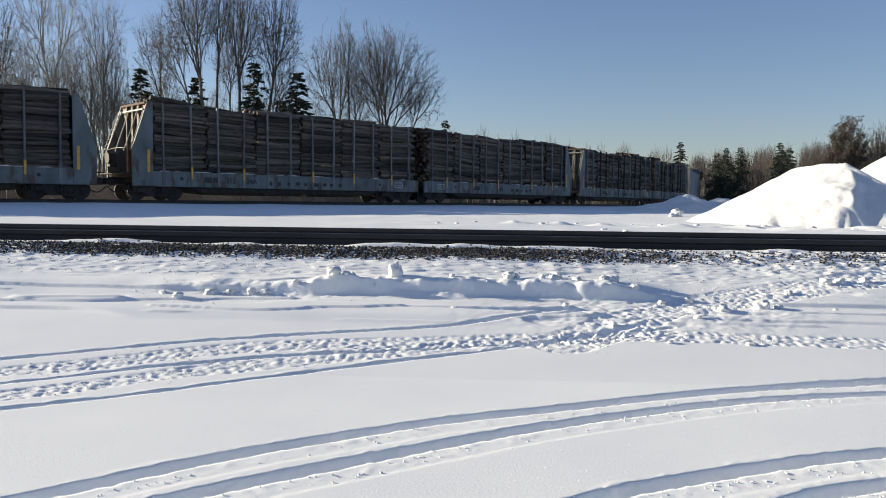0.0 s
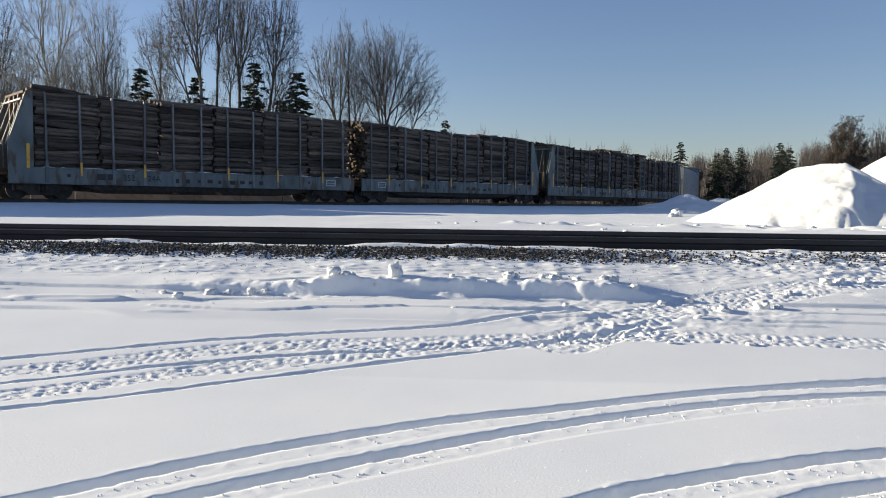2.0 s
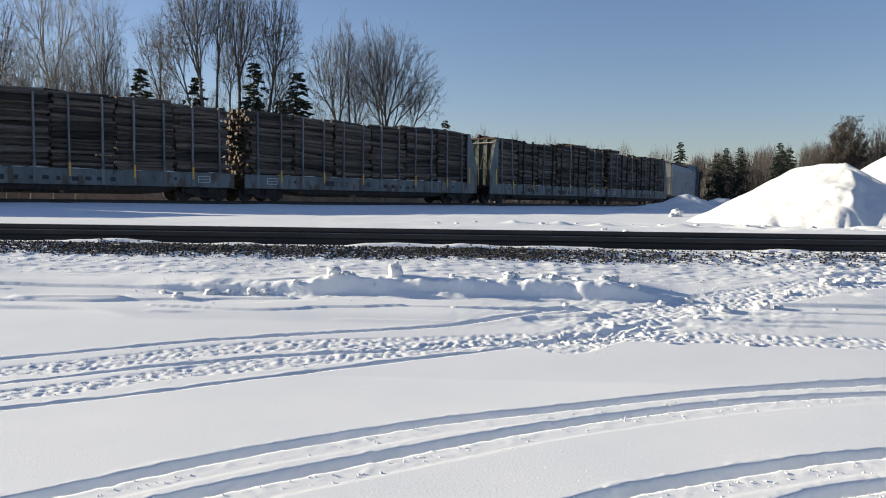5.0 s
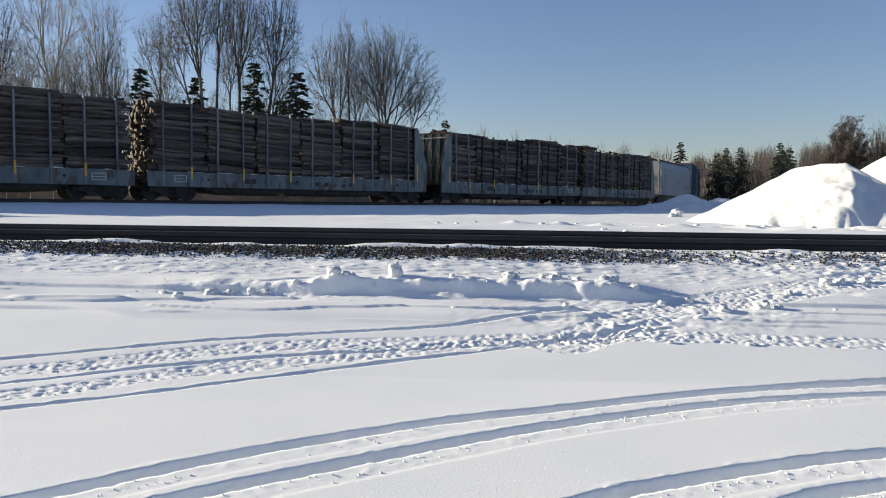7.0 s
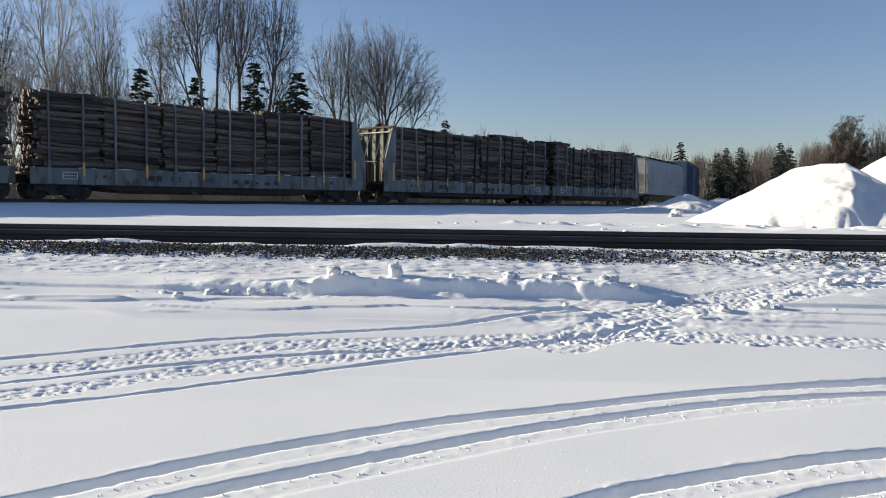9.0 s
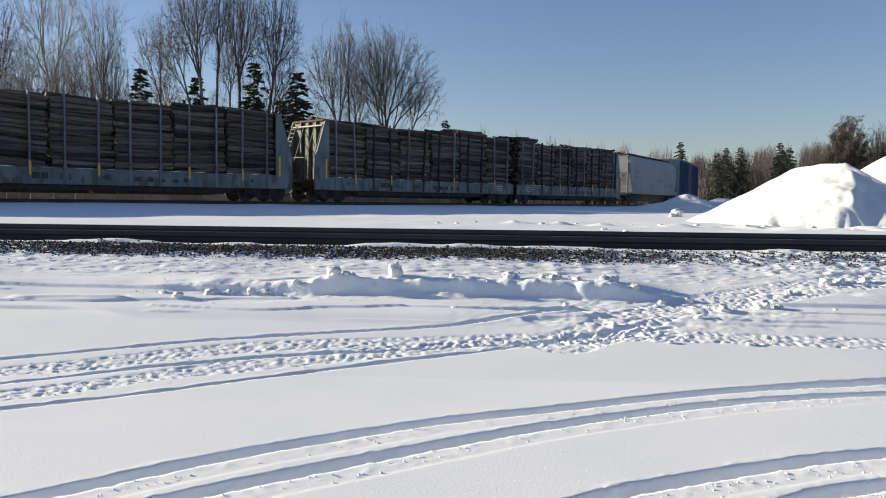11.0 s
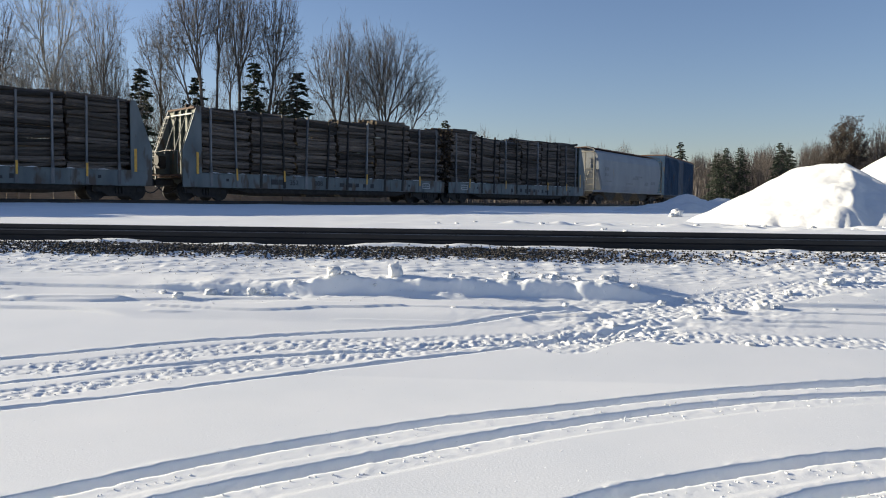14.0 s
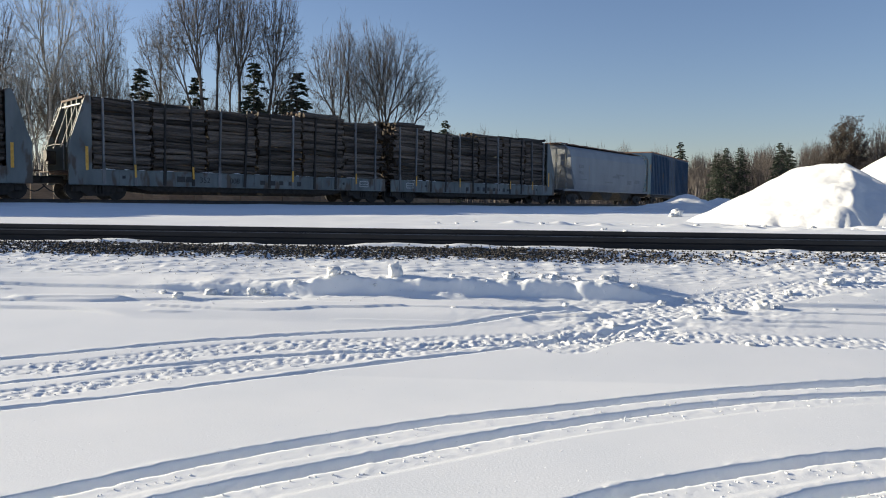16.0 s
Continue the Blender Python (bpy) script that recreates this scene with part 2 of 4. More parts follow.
def track_relief(x, y, near):
    """Depth of the wheel ruts, ski marks and belt prints."""
    z = np.zeros(x.shape)
    jx, jy = x + 0.009 * vnoise(x * 30, y * 30, 61) + 0.004 * vnoise(x * 11, y * 11, 65), y + 0.009 * vnoise(x * 30, y * 30, 62) + 0.004 * vnoise(x * 11, y * 11, 66)
    for p in WHEEL_RUTS:
        e = path_distance(jx, jy, p)
        a = abs(e)
        z = z - 0.090 * np.exp(-(a / 0.031) ** 6) * near
        # pressed strip beside the rut on the near side, rough with crumbs
        strip = smooth01((e + 0.17) / 0.02) * smooth01((-e - 0.030) / 0.012) * near
        z = z + strip * (-0.003 + 0.0045 * np.maximum(fbm(x * 34, y * 34, 63, 2), -0.1) * smooth01((e + 0.16) / 0.08))
        z = z + 0.012 * np.maximum(vnoise(x * 40, y * 40, 64) - 0.12, 0) * np.exp(-((e - 0.055) / 0.02) ** 2) * near
    for p in SKI_RUTS:
        e = path_distance(jx, jy, p)
        a = abs(e)
        wide = 0.013 + 0.012 * vnoise(x * 3.0, y * 3.0, 67)
        z = z - (0.022 + 0.018 * vnoise(x * 8, y * 8, 68)) * np.exp(-(a / wide) ** 4) * near
        z = z + (0.003 + 0.008 * vnoise(x * 14, y * 14, 69)) * np.exp(-((e - 0.036) / 0.018) ** 2) * near
    for p, w in BELT_TRACKS:
        e = path_distance(x, y, p)
        a = abs(e)
        on = smooth01((w - a) / 0.03) * near
        s = path_length_at(x, y, p) + 0.22 * a + 0.010 * vnoise(x * 9, y * 9, 73)
        lug = np.maximum(np.cos(s * 2 * math.pi / 0.056) * np.cos(e * math.pi / (w * 0.66)), -0.25)
        z = z - on * 0.005 + on * (0.0030 * lug * (0.8 + 0.9 * vnoise(x * 7, y * 7, 74)) + 0.0105 * fbm(x * 40, y * 54, 71, 2))
    return z


def land(x, y):
    """Height of the snow."""
    x, y = np.asarray(x, float), np.asarray(y, float)
    yp = y + 0.06 * x
    wob = yp + 0.10 * fbm(x * 0.7, y * 0.7, 5, 3) * smooth01((yp - 4) / 1.2) * smooth01((6.9 - yp) / 0.5)
    z = np.interp(wob, LAND_Y, LAND_Z)
    d = line_distance(x, y)
    up = smooth01((16 - d) / 14) * smooth01((yp - 9) / 3)
    z = z + 0.20 * up
    near = smooth01((9 - y) / 2) * smooth01((8 - abs(x)) / 4) * smooth01((y - 1.4) / 0.6)
    open_snow = smooth01((yp - 9.5) / 2)
    z = z + open_snow * (0.05 * fbm(x * 0.25, y * 0.5, 9, 3) + 0.02 * fbm(x * 1.5, y * 3, 10, 2))
    z = z + near * 0.012 * fbm(x * 0.5, y * 0.9, 2, 2)
    # wind-carved drifts on the rise to the track
    rise = smooth01((yp - 4.75) / 0.2) * smooth01((7.0 - yp) / 0.3)
    z = z + rise * 0.020 * smooth01((fbm(x * 0.55, yp * 5.0, 21, 2) - 0.02) / 0.07) * smooth01((5.9 - yp) / 0.3)
    z = z + rise * 0.012 * smooth01((fbm(x * 0.8 + 3, yp * 9.0, 23, 2) - 0.10) / 0.05) * smooth01((5.6 - yp) / 0.3)
    rough = smooth01((yp - 5.75) / 0.2) * smooth01((7.0 - yp) / 0.2)
    z = z + rough * (0.008 * fbm(x * 2.5, yp * 9, 31, 3) + 0.019 * np.maximum(fbm(x * 9, yp * 34, 33, 2), -0.05))
    east = smooth01((x - 1.9) / 0.8) * smooth01((yp - 6.0) / 0.3) * smooth01((7.0 - yp) / 0.1)
    z = z + east * 0.016 * fbm(x * 16, yp * 30, 35, 2)
    # ploughed bank, steep and broken on the near side
    crest = 5.52 + 0.05 * vnoise(x * 1.7, x * 0, 41) + 0.035 * vnoise(x * 7, x * 0, 46) - 0.06 * x
    amp = smooth01((x + 2.3) / 0.6) * smooth01((1.75 - x) / 0.6) * (0.52 + 0.48 * smooth01((x + 1.5) / 0.7))
    side = np.where(y < crest, smooth01(1 - (crest - y) / 0.085), np.exp(-((y - crest) / 0.30) ** 2))
    z = z + amp * side * (0.078 + 0.05 * fbm(x * 1.6, y * 0.3, 42, 2) + 0.03 * np.maximum(vnoise(x * 6, y * 2, 43), -0.1))
    z = z + amp * np.exp(-((y - crest) / 0.12) ** 2) * 0.022 * fbm(x * 13, y * 13, 44, 3)
    # churned snow where the tracks meet
    churn = np.exp(-(((x - 1.35) / 0.85) ** 2 + ((y - 5.0) / 0.33) ** 2))
    z = z + churn * (0.013 * fbm(x * 20, y * 28, 51, 3) + 0.012 * fbm(x * 6, y * 12, 52, 2))
    dz = np.zeros(x.shape)
    on_tracks = near > 0
    if on_tracks.any():
        dz[on_tracks] = track_relief(x[on_tracks], y[on_tracks], near[on_tracks])
    z = z + dz
    # drifted snow against the foot of the near rail
    z = z + smooth01((yp - 6.86) / 0.08) * smooth01((7.08 - yp) / 0.05) * (0.004 + 0.06 * np.maximum(fbm(x * 1.7, y * 0 + 2, 83, 3) - 0.05, 0))
    # low ridges left by the plough beyond the track
    ridge = 15.3 + 0.25 * vnoise(x * 0.6, x * 0, 91)
    z = z + 0.07 * np.exp(-((y - ridge) / 0.22) ** 2) * smooth01((x - 0.3) / 0.6) * smooth01((5.2 - x) / 0.6) * (0.5 + fbm(x * 2.2, y * 0, 92, 3))
    rubble = smooth01((x - 4.0) / 2.5) * smooth01((y - 12.5) / 1.2) * smooth01((17.5 - y) / 1.5) * smooth01((13 - x) / 2)
    z = z + rubble * (0.13 * np.maximum(fbm(x * 1.5, y * 1.1, 94, 3) - 0.05, 0) + 0.05 * fbm(x * 4, y * 3, 95, 2))
    # level snow between and under the running rails
    bed = smooth01((yp - 6.98) / 0.06) * smooth01((8.75 - yp) / 0.06)
    z = z * (1 - bed) + bed * (0.488 + 0.010 * fbm(x * 3, y * 3, 81, 2))
    return z


def land_at(x, y):
    return float(land(np.array([x]), np.array([y]))[0])


def graded(lo, hi, step, far_lo, far_hi, growth=1.16):
    a = list(np.arange(lo, hi + step / 2, step))
    s, v = step, a[-1]
    while v < far_hi:
        s *= growth
        v += s
        a.append(v)
    s, v = step, a[0]
    while v > far_lo:
        s *= growth
        v -= s
        a.insert(0, v)
    return np.array(a)


def height_sheet(name, xs, ys, fn, mat):
    gx, gy = np.meshgrid(xs, ys)
    gz = fn(gx, gy)
    nx, ny = len(xs), len(ys)
    me = bpy.data.meshes.new(name)
    me.vertices.add(nx * ny)
    me.vertices.foreach_set("co", np.stack([gx, gy, gz], -1).astype(np.float32).ravel())
    i = (np.arange(ny - 1)[:, None] * nx + np.arange(nx - 1)[None]).ravel()
    q = np.stack([i, i + 1, i + nx + 1, i + nx], 1).astype(np.int32)
    me.loops.add(q.size)
    me.loops.foreach_set("vertex_index", q.ravel())
    me.polygons.add(len(q))
    me.polygons.foreach_set("loop_start", np.arange(0, q.size, 4, dtype=np.int32))
    me.update(calc_edges=True)
    me.validate()
    return finish(new(name, me), mat, True)


def plateau(a, step, lo, hi):
    """Insert a stretch of even step between lo and hi into a graded row of places."""
    if hi > a[0] and lo < a[-1]:
        mid = np.arange(lo, hi, step)
        a = np.concatenate([a[a < lo - step * 0.5], mid, a[a > hi + step * 0.3]])
    return a


XS = graded(-3.6, 4.0, 0.0130, -2500, 2500, 1.13)
XS = plateau(plateau(XS, 0.09, 4.9, 12.0), 0.12, -9.0, -4.5)
YS = plateau(graded(2.05, 7.05, 0.0115, -600, 3500, 1.085), 0.085, 8.0, 19.0)
ground = tagged(height_sheet("ground", XS, YS, land, SNOW), "snow-covered ground with wheel ruts and drifts", "snow ground", kind="structure")


# ---- running track in front: two rails on buried ties ----
RAIL_PARTS = (("head", [(-0.036, -0.004), (-0.030, 0), (0.030, 0), (0.036, -0.004), (0.036, -0.040), (-0.036, -0.040)]),
              ("web", [(0.020, -0.040), (0.010, -0.055), (0.010, -0.150), (-0.010, -0.150), (-0.010, -0.055), (-0.020, -0.040)]),
              ("base", [(0.012, -0.150), (0.072, -0.172), (0.072, -0.186), (-0.072, -0.186), (-0.072, -0.172), (-0.012, -0.150)]))


def rail(pts, height, label, group):
    """A flat-bottomed rail swept along points (x, y, heading); height is the top of the head."""
    thing = tagged(new("rail"), label, "rail", group)
    thing.location.z = height
    for name, out in RAIL_PARTS:
        bm = bmesh.new()
        rings = [[bm.verts.new((x - math.cos(th) * a, y + math.sin(th) * a, b)) for a, b in out] for x, y, th in pts]
        n = len(out)
        for r0, r1 in zip(rings, rings[1:]):
            for k in range(n):
                f = bm.faces.new((r0[k], r0[(k + 1) % n], r1[(k + 1) % n], r1[k]))
                f.material_index = 1 if name == "head" and k == 1 else 0
        bm.faces.new(rings[0])
        bm.faces.new(rings[-1][::-1])
        bmesh.ops.recalc_face_normals(bm, faces=bm.faces)
        part(name, bm, [STEEL, SHINE], thing)


RUN = math.atan2(1, -0.06)                      # heading of the running track: along x, drifting slightly nearer to the right
for off in (7.10, 8.60):
    rail([(x, off - 0.06 * x, RUN) for x in (-260, -120, -60, -30, -15, -8, -4, 0, 4, 8, 15, 30, 60, 120, 260)], 0.60, "dark steel rail half buried in snow", "running rails")
bm = bmesh.new()
for i in range(-60, 61):
    x = i * 0.55
    box(bm, x - 0.115, x + 0.115, 6.62 - 0.06 * x, 9.08 - 0.06 * x, 0.24, 0.413)
me = bpy.data.meshes.new("ties")
bm.to_mesh(me)
bm.free()
tagged(finish(new("ties", me), TIE), "creosoted wooden ties buried under snow", "ties", kind="stuff")


def pebbles(name, count, place, size, mat, seed):
    """Many small angular lumps in one mesh."""
    rn = random.Random(seed)
    base = [Vector(v) for v in ((1, 0, 0), (-1, 0, 0), (0, 1, 0), (0, -1, 0), (0, 0, 1), (0, 0, -1), (0.6, 0.6, 0.5), (-0.6, 0.5, 0.6), (0.5, -0.6, 0.6), (-0.6, -0.6, 0.4))]
    tmp = bmesh.new()
    for v in base:
        tmp.verts.new(v)
    bmesh.ops.convex_hull(tmp, input=tmp.verts)
    tmp.verts.index_update()
    tv, tf = [v.co.copy() for v in tmp.verts], [[v.index for v in f.verts] for f in tmp.faces]
    tmp.free()
    vs, fs = [], []
    spots = [place(rn) for _ in range(count)]
    ground_z = land([p[0] for p in spots], [p[1] for p in spots])
    for (x, y, lift), gz in zip(spots, ground_z):
        z = float(gz) + lift
        s = size * rn.uniform(0.5, 1.3)
        m = Euler((rn.random() * 6, rn.random() * 6, rn.random() * 6)).to_matrix()
        k = len(vs)
        sc = Vector((rn.uniform(0.6, 1.2), rn.uniform(0.6, 1.2), rn.uniform(0.5, 0.9))) * s
        vs += [tuple(m @ (v * rn.uniform(0.8, 1.15)) * sc + Vector((x, y, z))) for v in tv]
        fs += [[i + k for i in f] for f in tf]
    me = bpy.data.meshes.new(name)
    me.from_pydata(vs, [], fs)
    return finish(new(name, me), mat)


def ballast_spot(rn):
    while True:
        x = rn.uniform(-9, 9)
        yp = rn.triangular(6.36, 6.92, 6.68)
        keep = 0.78 + 1.1 * noise.fractal((x * 0.9, yp * 3.0, 9.1), 1.0, 2.0, 3) * 0.5 - 0.06 * max(x - 0.5, 0)
        if rn.random() < keep * (1.0 if x < 0.7 else max(0.22, 1 - 0.55 * (x - 0.7))):
            y = yp - 0.06 * x
            return x, y, rn.uniform(-0.004, 0.010)


tagged(pebbles("ballast", 21000, ballast_spot, 0.0120, STONE, 3), "dark brown crushed stone ballast breaking through snow", "ballast", kind="stuff")


def crumb_spot(rn):
    kind = rn.random()
    if kind < 0.55:
        p, w = BELT_TRACKS[rn.randrange(3)]
        i = rn.randrange(len(p) - 1)
        t = rn.random()
        x = p[i][0] * (1 - t) + p[i + 1][0] * t + rn.gauss(0, w * 0.6)
        y = p[i][1] * (1 - t) + p[i + 1][1] * t + rn.gauss(0, w * 0.6)
    elif kind < 0.8:
        p = WHEEL_RUTS[rn.randrange(4)]
        i = rn.randrange(len(p) - 1)
        t = rn.random()
        x = p[i][0] * (1 - t) + p[i + 1][0] * t + rn.gauss(0, 0.02)
        y = p[i][1] * (1 - t) + p[i + 1][1] * t - rn.uniform(0.05, 0.16)
    else:
        x, y = rn.uniform(-2.3, 4.0), rn.gauss(5.5, 0.16)
    return x, y, 0.002


def grit_spot(rn):
    x = rn.uniform(-6, 6)
    return x, rn.triangular(5.75, 6.5, 6.45) - 0.06 * x, rn.uniform(-0.003, 0.002)


tagged(pebbles("grit", 1100, grit_spot, 0.006, STONE, 12), "dark stone grit strewn over the snow", "grit", kind="stuff")
tagged(pebbles("snow_crumbs", 2200, crumb_spot, 0.0045, PILE, 8), "loose crumbs of snow along the tracks", "snow crumbs", kind="stuff")


def grain_spot(rn):
    y = rn.uniform(2.1, 4.4)
    return rn.uniform(-0.62, 0.62) * y, y, 0.0


tagged(pebbles("ice_grains", 700, grain_spot, 0.0022, PILE, 15), "glinting grains of ice on smooth snow", "ice grains", kind="stuff")


def lump(name, r, seed, squash=0.8, detail=3):
    """A broken block of packed snow."""
    bm = bmesh.new()
    bmesh.ops.create_icosphere(bm, subdivisions=detail, radius=1)
    o = Vector((seed * 7.3, seed * 3.1, seed * 1.7))
    for v in bm.verts:
        n = v.co.normalized()
        f = 0.92 + 0.55 * noise.noise(n * 1.6 + o) + 0.35 * noise.noise(n * 4.2 + o)
        cut = 0.86
        p = n * f
        p = Vector((max(min(p.x, cut + 0.1), -cut - 0.15), max(min(p.y, cut), -cut), max(min(p.z, cut + 0.15), -cut)))
        v.co = Vector((p.x * r, p.y * r, p.z * r * squash))
    me = bpy.data.meshes.new(name)
    bm.to_mesh(me)
    bm.free()
    return me


CLODS = [(-0.34, 5.62, 0.085, 1.35), (-1.84, 5.39, 0.055, 0.7), (-1.65, 5.52, 0.07, 0.6), (-1.52, 5.53, 0.05, 0.7), (-1.36, 5.53, 0.05, 0.8), (-1.26, 5.52, 0.06, 0.5), (-0.78, 5.57, 0.085, 0.7),
         (-0.69, 5.58, 0.05, 0.7), (0.07, 5.60, 0.035, 0.8), (0.48, 5.63, 0.075, 0.7), (0.53, 5.66, 0.045, 0.9), (0.84, 5.70, 0.055, 0.9), (0.80, 5.64, 0.05, 0.7), (1.23, 5.62, 0.08, 0.6),
         (1.16, 5.60, 0.05, 0.7), (2.13, 5.16, 0.085, 0.8), (2.25, 5.18, 0.05, 0.6), (1.84, 5.08, 0.06, 0.6), (0.82, 5.16, 0.035, 0.7), (0.08, 5.09, 0.04, 0.5), (-0.66, 5.70, 0.035, 0.8), (2.83, 5.74, 0.07, 0.6),
         (2.95, 5.77, 0.06, 0.7), (3.15, 5.8, 0.06, 0.6), (-1.05, 5.55, 0.04, 0.7), (-1.99, 5.53, 0.04, 0.5), (0.96, 5.56, 0.05, 0.6), (0.72, 5.6, 0.04, 0.7), (-0.48, 5.50, 0.02, 0.8), (1.5, 5.3, 0.045, 0.7),
         (1.7, 5.35, 0.05, 0.6), (1.35, 5.45, 0.055, 0.6), (2.45, 5.5, 0.05, 0.7), (1.05, 4.75, 0.04, 0.6), (1.6, 4.85, 0.04, 0.6), (1.3, 4.4, 0.03, 0.6), (1.75, 4.38, 0.05, 0.35), (2.6, 5.12, 0.035, 0.5),
         (8.15, 27.2, 0.24, 0.9), (7.9, 27.0, 0.12, 0.7), (2.6, 12.6, 0.09, 0.6), (2.9, 12.4, 0.07, 0.6), (1.9, 15.0, 0.09, 0.6), (4.4, 15.8, 0.10, 0.6), (-0.1, 14.5, 0.08, 0.5), (0.25, 14.6, 0.06, 0.6), (5.9, 15.2, 0.09, 0.6), (0.7, 16.8, 0.07, 0.5), (1.3, 16.6, 0.06, 0.5), (2.2, 16.5, 0.08, 0.5), (2.8, 16.4, 0.07, 0.6), (3.4, 16.3, 0.09, 0.5), (4.0, 16.5, 0.07, 0.5),
         (6.3, 15.3, 0.10, 0.6), (6.9, 14.6, 0.12, 0.5), (7.5, 14.2, 0.10, 0.6), (8.1, 14.3, 0.13, 0.6), (8.6, 14.8, 0.10, 0.7), (9.2, 15.2, 0.12, 0.6), (5.2, 16.0, 0.11, 0.5), (7.9, 13.7, 0.08, 0.6)]
for i, (x, y, r, q) in enumerate(CLODS):
    r *= (0.64 if i == 0 else 0.68 if y < 10 else 0.9 if y > 20 else 0.62)
    q *= 1.0 if y < 10 or y > 20 else 0.6
    me = lump("snow_clod", r, i + 1, q, 3 if r > 0.03 else 2)
    ob = finish(new("snow_clod", me), PILE, True)
    ob.matrix_basis = pose(x, y, land_at(x, y) + r * q * 0.42, 0, 0, i * 47)
    tagged(ob, "upright broken block of packed snow on a bank" if i == 0 else "broken clod of packed snow lying on the snow", "snow clod", "snow clods")


# ---- ploughed piles of snow ----
def pile(name, cx, cy, peaks, reach, seed, label, grain=1.0, scoops=(), ridge=(), cells=130):
    """A heap of dumped snow: the highest of several cones and of a crest line, lumpy, sinking below the ground at its rim."""
    def fn(x, y):
        h = np.full(x.shape, -0.5)
        wx, wy = x + 0.22 * fbm(x * 0.8, y * 0.8, seed, 3), y + 0.22 * fbm(x * 0.8, y * 0.8, seed + 5, 3)
        for px, py, ph, rl, rr, ry in peaks:
            u = (wx - px) * 0.93 - (wy - py) * 0.37          # across the ridge
            v = (wx - px) * 0.37 + (wy - py) * 0.93          # along it
            q = np.sqrt(np.where(u < 0, u / rl, u / rr) ** 2 + (v / ry) ** 2 + 0.005)
            h = np.maximum(h, ph * (1.09 - q))
        for (ax, ay, ah), (bx, by, bh) in zip(ridge, ridge[1:]):
            t = np.clip(((wx - ax) * (bx - ax) + (wy - ay) * (by - ay)) / ((bx - ax) ** 2 + (by - ay) ** 2), 0, 1)
            ex, ey = wx - ax - t * (bx - ax), wy - ay - t * (by - ay)
            d = np.hypot(ex, ey)
            right = smooth01(0.5 - (ex * (by - ay) - ey * (bx - ax)) / (0.3 * np.hypot(bx - ax, by - ay)))
            h = np.maximum(h, ah * (1 - t) + bh * t - d * (0.52 + 0.25 * right) + 0.04 - 0.04 * np.exp(-d / 0.2))
        gully = np.maximum(fbm(x * 1.6, y * 0.5, seed + 9, 3), 0)
        h = h + grain * (0.035 * fbm(x * 1.1, y * 1.1, seed + 3, 3) - 0.04 * gully + 0.028 * fbm(x * 4.2, y * 4.2, seed + 4, 4) + 0.05 * smooth01((x - cx - 1.0) / 0.8) * fbm(x * 7, y * 7, seed + 6, 3)) * smooth01((h + 0.1) / 0.4)
        for sx, sy, wide, deep in scoops:
            h = h - deep * np.exp(-((x - sx - 0.25 * (y - sy)) / wide) ** 2 - ((y - sy) / 0.5) ** 2)
        return land(x, y) + np.maximum(h, -0.35)
    xs, ys = np.linspace(cx - reach, cx + reach, cells), np.linspace(cy - reach, cy + reach, cells)
    return tagged(height_sheet(name, xs, ys, fn, PILE), label, "snow mound", "ploughed snow mounds")


pile("snow_mound", 8.7, 18.0, [(11.3, 19.8, 1.15, 2.2, 3.2, 3.0), (10.4, 17.0, 0.35, 1.0, 1.8, 1.6)], 6.5, 100, "large sunlit heap of ploughed snow with a slumped face",
     0.7, [(6.35, 15.9, 0.14, 0.10), (6.85, 15.7, 0.12, 0.14)], [(8.9, 20.4, 0.9), (8.55, 18.7, 1.33), (8.78, 18.1, 1.38), (9.0, 17.5, 1.38), (8.62, 16.6, 1.0), (8.0, 15.5, 0.45), (7.65, 14.8, 0.05)], 250)
pile("snow_mound", 17.0, 25.5, [(17.2, 25.5, 3.5, 5.2, 4.5, 4.8), (15.5, 25.0, 2.3, 3.4, 3.0, 3.6)], 8.5, 140, "tall heap of ploughed snow in full sun")
pile("snow_mound", 13.6, 42.0, [(13.2, 42.0, 1.0, 2.8, 2.2, 2.6), (15.1, 42.5, 0.80, 2.0, 2.4, 2.6), (11.4, 41.8, 0.45, 2.2, 2.0, 2.4), (16.3, 43.0, 0.80, 1.8, 2.0, 2.4)], 6.0, 170, "low heap of ploughed snow lying in shade", 2.0)

# ---- the siding ----
for off in (0.73, 2.17):
    rail([on_line(s, off) for s in np.arange(-90, 150, 4.0)], RAIL_Z, "snow-edged steel rail of the curving siding", "siding rails")


# ---- freight cars; local x runs along the train, y = 0 is the near face, z = 0 the rail top ----
SPEED, ACC, JERK = 2.3995, 0.000157, 0.000186
WHEEL_R = 0.42
ROLLING, WHEELS = [], []


def gone(t):
    """Metres rolled since eight seconds into the clip."""
    u = t - 8
    return SPEED * (u + ACC * u * u + JERK * u ** 3)


def wheelset_mesh():
    bm = bmesh.new()
    for y in (0.73, 2.17):
        disc(bm, 0, y - 0.065, y + 0.065, 0, WHEEL_R, 28)
        fl = 0.07 if y < 1 else -0.07
        disc(bm, 0, y + fl - 0.012, y + fl + 0.012, 0, WHEEL_R + 0.028, 28)
        disc(bm, 0, y - 0.10, y + 0.10, 0, 0.12, 14)
        for k in range(4):
            a = k * math.pi / 2
            tube(bm, [(0.22 * math.cos(a), y - 0.072, 0.22 * math.sin(a)), (0.22 * math.cos(a), y + 0.072, 0.22 * math.sin(a))], 0.045, 8)
    disc(bm, 0, 0.42, 2.48, 0, 0.075, 12)
    me = bpy.data.meshes.new("wheelset")
    bm.to_mesh(me)
    bm.free()
    me.materials.append(GEAR)
    return me


